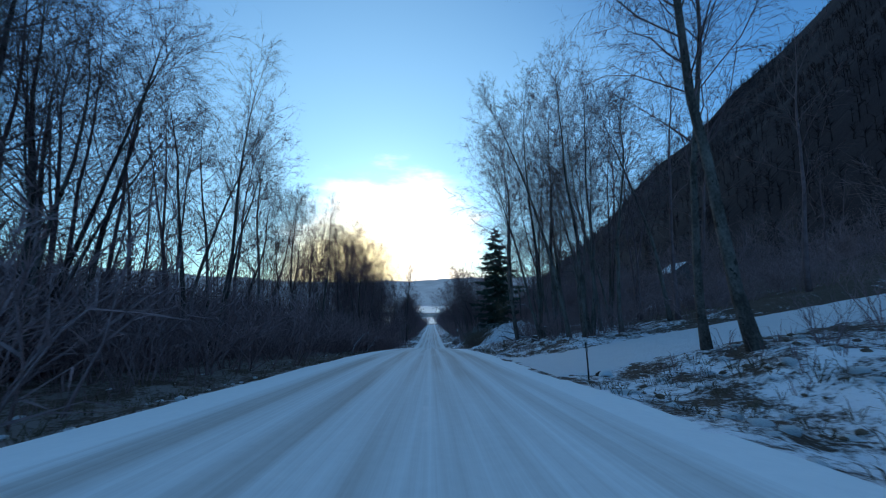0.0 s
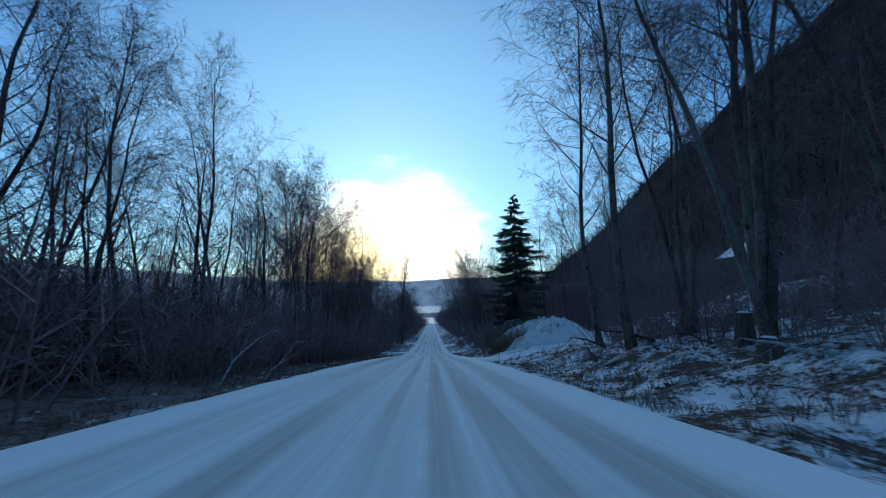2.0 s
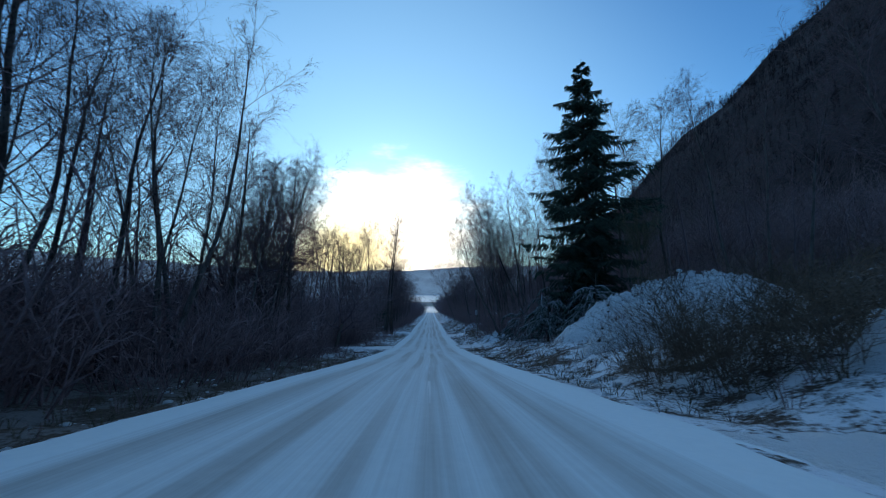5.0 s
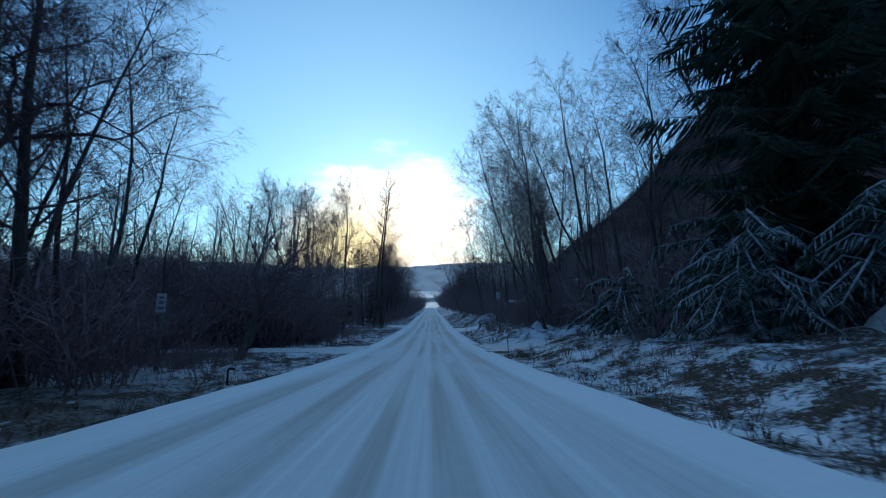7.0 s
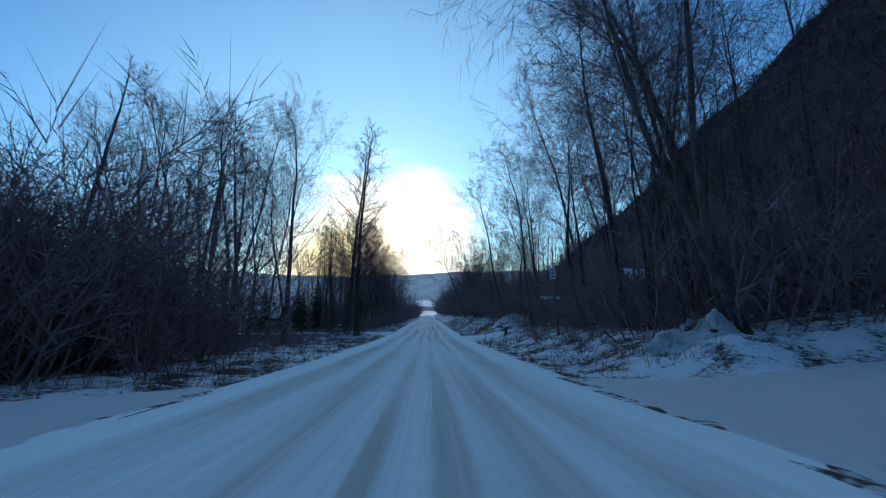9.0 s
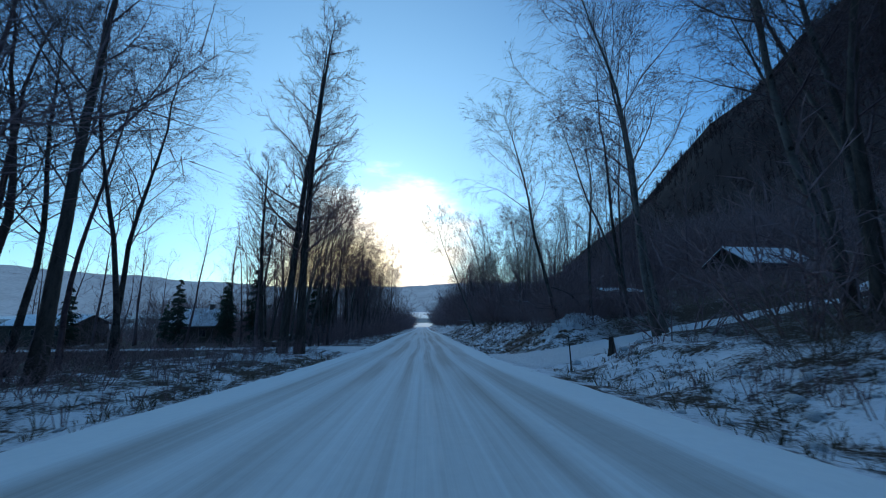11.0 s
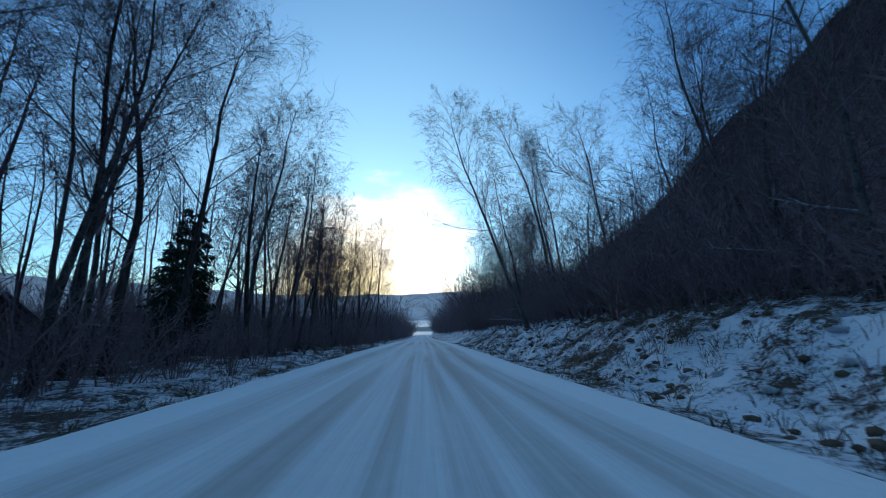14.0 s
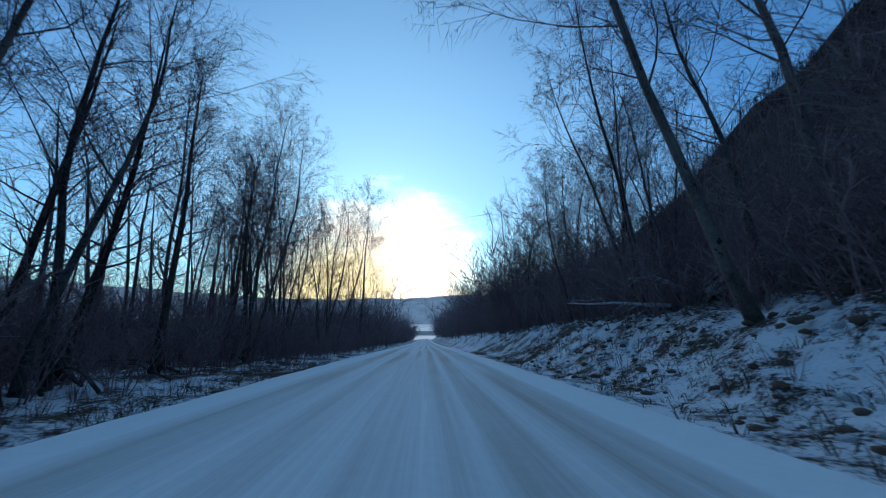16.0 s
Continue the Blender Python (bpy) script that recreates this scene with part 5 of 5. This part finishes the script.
for k in range(12):
    y = 171.5 + r.uniform(0, 9)
    x = 9.0 + r.uniform(0, 3.2)
    ln, a = r.uniform(2.0, 4.5), r.uniform(-0.5, 0.5) + (3.14 if k % 3 == 0 else 0)
    dx, dy = math.cos(a) * ln, math.sin(a) * ln
    h0 = r.uniform(0.25, 1.3)
    bent_pole("fallen_branch", [(x, y, h0 * 0.6), (x + dx * 0.5, y + dy * 0.5, h0 + 0.35 * max(0, dx) * 0.5), (x + dx, y + dy, h0 * 0.9 + 0.3 * max(0, dx))], r.uniform(0.05, 0.11), FROST, "fallen branch dusted with snow on the bank", 5, 50 + k)
for k in range(9):
    y = 140 + r.uniform(0, 28)
    x = 7.6 + r.uniform(0, 2.6)
    ln, a = r.uniform(1.2, 3.0), r.uniform(0, 3.14)
    bent_pole("fallen_branch", [(x, y, 0.12), (x + math.cos(a) * ln * 0.5, y + math.sin(a) * ln * 0.5, 0.4), (x + math.cos(a) * ln, y + math.sin(a) * ln, 0.3)], r.uniform(0.03, 0.07), FROST if k % 2 else BARK, "broken branch lying on the snowy bank", 5, 80 + k)
for k in range(7):
    y = 168 + r.uniform(-4, 12)
    x = -8.2 - r.uniform(0, 2.5)
    ln, a = r.uniform(1.5, 3.5), r.uniform(-0.6, 0.6)
    bent_pole("fallen_branch", [(x, y, 0.15), (x - math.cos(a) * ln * 0.5, y + math.sin(a) * ln * 0.5, 0.7), (x - math.cos(a) * ln, y + math.sin(a) * ln, 0.8)], r.uniform(0.03, 0.06), BARK, "broken branch lying in the verge thicket", 7, 110 + k)

for k in range(8):
    y, x = 25.5 + r.uniform(0, 13), 5.8 + r.uniform(0, 4.0)
    ln, a = r.uniform(0.9, 2.6), r.uniform(0, 3.14)
    bent_pole("fallen_branch", [(x, y, 0.06), (x + math.cos(a) * ln * 0.5, y + math.sin(a) * ln * 0.5, 0.3), (x + math.cos(a) * ln, y + math.sin(a) * ln, 0.35)], r.uniform(0.04, 0.09), FROST if k % 3 == 0 else BARK, "broken branch lying in the brown verge grass", 5, 140 + k)
for k in range(14):
    y, x = 137.5 + r.uniform(0, 13), 8.6 + r.uniform(0, 4.5)
    ln, a, h = r.uniform(2.0, 5.0), r.uniform(-0.9, 0.9) + (3.14 if k % 2 else 0), r.uniform(0.3, 1.7)
    bent_pole("fallen_branch", [(x, y, 0.1), (x + math.cos(a) * ln * 0.5, y + math.sin(a) * ln * 0.5, h), (x + math.cos(a) * ln, y + math.sin(a) * ln, h * 1.3)], r.uniform(0.05, 0.12), FROST if k % 3 == 0 else BARK, "dead limb tangled in brush on the bank", 7, 160 + k)
for x, y, h in ((9.3, 31.0, 0.9), (7.8, 28.6, 0.45)):
    st = thing("tree_stump", pose(x, y, zat(x, y)), "dark rotten stump among brown grass and brush", "stump")
    part("stem", Shape().tube([(0, 0, -0.2), (0.03, 0, h * 0.4), (0.06, 0.02, h)], [0.34, 0.25, 0.19], 9), BARK, st)
    part("snow_cap", Shape().tube([(0.06, 0.02, h + 0.004), (0.06, 0.02, h + 0.05)], [0.18, 0.10], 9), SNOW, st, "thin cap of snow on the stump")

# snow-dusted spruces whose lower boughs sweep to the ground
FROSTN = grained("frosted_needles", (0.09, 0.10, 0.105), (0.52, 0.55, 0.58), 5.0, 0.85, 0.4, 0.02)


def sweeping_spruce(x, y, size, seed, label):
    rng = np.random.RandomState(seed)
    ob = thing("snowy_spruce", pose(x, y, zat(x, y)), label, "tree", "spruces")
    part("trunk", Shape().tube([(0, 0, -0.3), (0.05, 0, 2.6 * size), (0.1, 0.05, 5.2 * size)], [0.11 * size, 0.07 * size, 0.01], 7), BARK, ob, smooth=True)
    dark, pale = Shape(), Shape()
    for k in range(46):
        f = k / 46.0
        a = k * 2.4 + rng.uniform(-0.4, 0.4)
        d = Vector((math.cos(a), math.sin(a), 0))
        side = Vector((-d.y, d.x, 0))
        ln = size * (3.6 - 2.2 * f) * rng.uniform(0.45, 1.3)
        z = size * (0.7 + 3.4 * f * rng.uniform(0.5, 1.1))
        o = Vector((rng.normal(0, 0.55), rng.normal(0, 0.55), 0)) * size
        bend = side * (ln * rng.uniform(-0.3, 0.3))
        pts = [o * 0.1 + Vector((0, 0, z)), o * 0.6 + Vector((0, 0, z + rng.uniform(0.0, 0.22) * ln)) + d * ln * 0.42, o + bend * 0.5 + Vector((0, 0, z - rng.uniform(0.05, 0.35) * ln)) + d * ln * 0.8,
               o + bend + Vector((0, 0, max(0.15, z - rng.uniform(0.3, 0.75) * ln))) + d * ln]
        pale.tube(pts, [0.04, 0.035, 0.022, 0.0], 4, cap=False)
        for q in range(26):
            g = 0.15 + 0.85 * (q + rng.uniform(0, 1)) / 26
            i = min(int(g * 3), 2)
            c = pts[i].lerp(pts[i + 1], g * 3 - i)
            w = size * rng.uniform(0.22, 0.62) * (1.2 - 0.6 * g)
            for sgn in (-1, 1):
                tip = c + side * (sgn * w * 0.8) + d * (w * 0.4) + Vector((0, 0, -w * rng.uniform(0.5, 1.3)))
                mid = c.lerp(tip, 0.5) + Vector((0, 0, 0.03))
                th = 0.02 + w * 0.06
                for s_, lift in ((dark, -0.03), (pale, 0.012)):
                    if s_ is pale and rng.uniform() < 0.38:
                        continue
                    u = Vector((0, 0, lift))
                    b = len(s_.v)
                    t_ = th if s_ is dark else th * 0.6
                    s_.v += [tuple(c + u), tuple(mid + d * t_ + u), tuple(tip + u), tuple(mid - d * t_ + u)]
                    s_.f += [(b, b + 1, b + 2), (b, b + 2, b + 3)]
    tagged(part("crown", dark, NEEDLE, ob), kind="stuff")
    tagged(part("snow_dusting", pale, FROSTN, ob, "thin snow lying along the boughs"), kind="stuff")
    return ob


sweeping_spruce(9.8, 81.2, 0.85, 14, "young spruce with low snow-dusted drooping boughs")
sweeping_spruce(8.9, 87.0, 0.7, 15, "small spruce with snow-dusted boughs sweeping the ground")
sweeping_spruce(12.8, 85.0, 1.15, 16, "spruce with long drooping boughs under a dusting of snow")
sweeping_spruce(13.2, 79.6, 0.9, 17, "young spruce with low snow-dusted drooping boughs")

# brown brush growing out of the high bank
bank = [p for p in MOUND_SPOTS if 10 < p[0] < 15.5 and 68 < p[1] < 78][:7]
for x, y, z, a, e in bank:
    b = shrub(2, x, y, 1.1 + 0.5 * e, STRAW, "tan dry brush growing out of the snowy bank")
    b.matrix_world = Matrix.Translation((0, 0, z - zat(x, y))) @ b.matrix_world

# tan brush at the mouth of the driveway
TAN = grained("dry_brush", (0.085, 0.060, 0.044), (0.20, 0.145, 0.105), 5.0, 0.85, 0.2, 0.005)
tan_mesh = [brush_unit(520 + k, 34, 11, 4, 0.42, 0.05).mesh("dry_brush", TAN) for k in range(2)]
for k, (x, y, size) in enumerate(((6.4, 57.4, 1.9), (7.5, 56.8, 2.3), (7.0, 58.8, 2.6), (5.9, 59.6, 1.8), (8.3, 58.2, 2.6), (7.6, 60.2, 2.4), (9.0, 57.4, 2.2), (6.7, 61.2, 2.0),
                                  (6.8, 150.5, 1.4), (7.2, 108.0, 1.6), (6.9, 112.5, 1.4), (7.4, 117.0, 1.3))):
    b = new("dry_brush", tan_mesh[k % 2])
    b.matrix_world = pose(x, y, zat(x, y), 0, 0, k * 77) @ Matrix.Diagonal((1.35 * size, 1.35 * size, size, 1))
    tagged(b, "tan dry brush standing in the snowy verge", "shrub", "dry brush")


# ---- verge: dry grass, weeds and snow clods ----
def tuft(seed, blades, high, spread):
    r = np.random.RandomState(seed)
    s = Shape()
    for _ in range(blades):
        a, o = r.uniform(0, 6.283), r.uniform(0, 0.09)
        h = high * r.uniform(0.5, 1.1)
        b = Vector((math.cos(a) * o, math.sin(a) * o, -0.03))
        m = b + Vector((math.cos(a) * spread * h * 0.4, math.sin(a) * spread * h * 0.4, h * 0.65))
        t = b + Vector((math.cos(a) * spread * h, math.sin(a) * spread * h, h * r.uniform(0.6, 1.0)))
        s.tube([b, m, t], [0.006, 0.005, 0.0], 3, cap=False)
    return s


rng = np.random.RandomState(33)
spots = spots_in(rng, 2000, 3, 185, 3.85, 7.2, 0.6, 1.5) + spots_in(rng, 1400, 3, 185, -8.0, -4.9, 0.6, 1.5)
scatter("dry_grass", [tuft(k, 5, 0.28, 0.7) for k in range(5)], spots, STRAW, "dry yellow-brown grass poking through the snowy verge", "grass")
spots = spots_in(rng, 1500, 3, 185, 5.5, 13, 0.6, 1.4) + spots_in(rng, 1100, 3, 185, -13, -6, 0.6, 1.4) + MOUND_SPOTS
scatter("weeds", [tuft(20 + k, 5, 0.6, 0.45) for k in range(5)], spots, BRUSH, "dead brown weed stalks on the banks", "weeds")


def clod(seed):
    r = np.random.RandomState(seed)
    bm = bmesh.new()
    bmesh.ops.create_icosphere(bm, subdivisions=1, radius=0.5)
    s = Shape()
    for v in bm.verts:
        s.v.append((v.co.x * r.uniform(0.7, 1.2), v.co.y * r.uniform(0.7, 1.2), v.co.z * r.uniform(0.4, 0.7)))
    s.f = [tuple(v.index for v in f.verts) for f in bm.faces]
    bm.free()
    return s


spots = spots_in(rng, 900, 3, 185, 3.7, 11, 0.08, 0.38) + spots_in(rng, 500, 3, 185, -9, -4.7, 0.07, 0.26) + [(a, b, c, d, e * 0.4) for a, b, c, d, e in MOUND_SPOTS[::2]]
scatter("earth_clods", [clod(k + 30) for k in range(5)], [(a, b, c + 0.01, d, e * 0.22) for a, b, c, d, e in MOUND_SPOTS[1::2]], BARK, "brown earth clods lying on the snow banks", "earth")
scatter("leaf_litter", [clod(k + 50) for k in range(5)], spots_in(rng, 900, 128, 182, 4.6, 11.5, 0.06, 0.32) + spots_in(rng, 420, 4, 46, 4.6, 10, 0.05, 0.22), TAN, "brown clods of leaves and soil breaking through the snow", "leaf litter")
scatter("snow_clods", [clod(k) for k in range(5)], spots, PILE, "loose lumps of snow thrown along the verges", "snow")
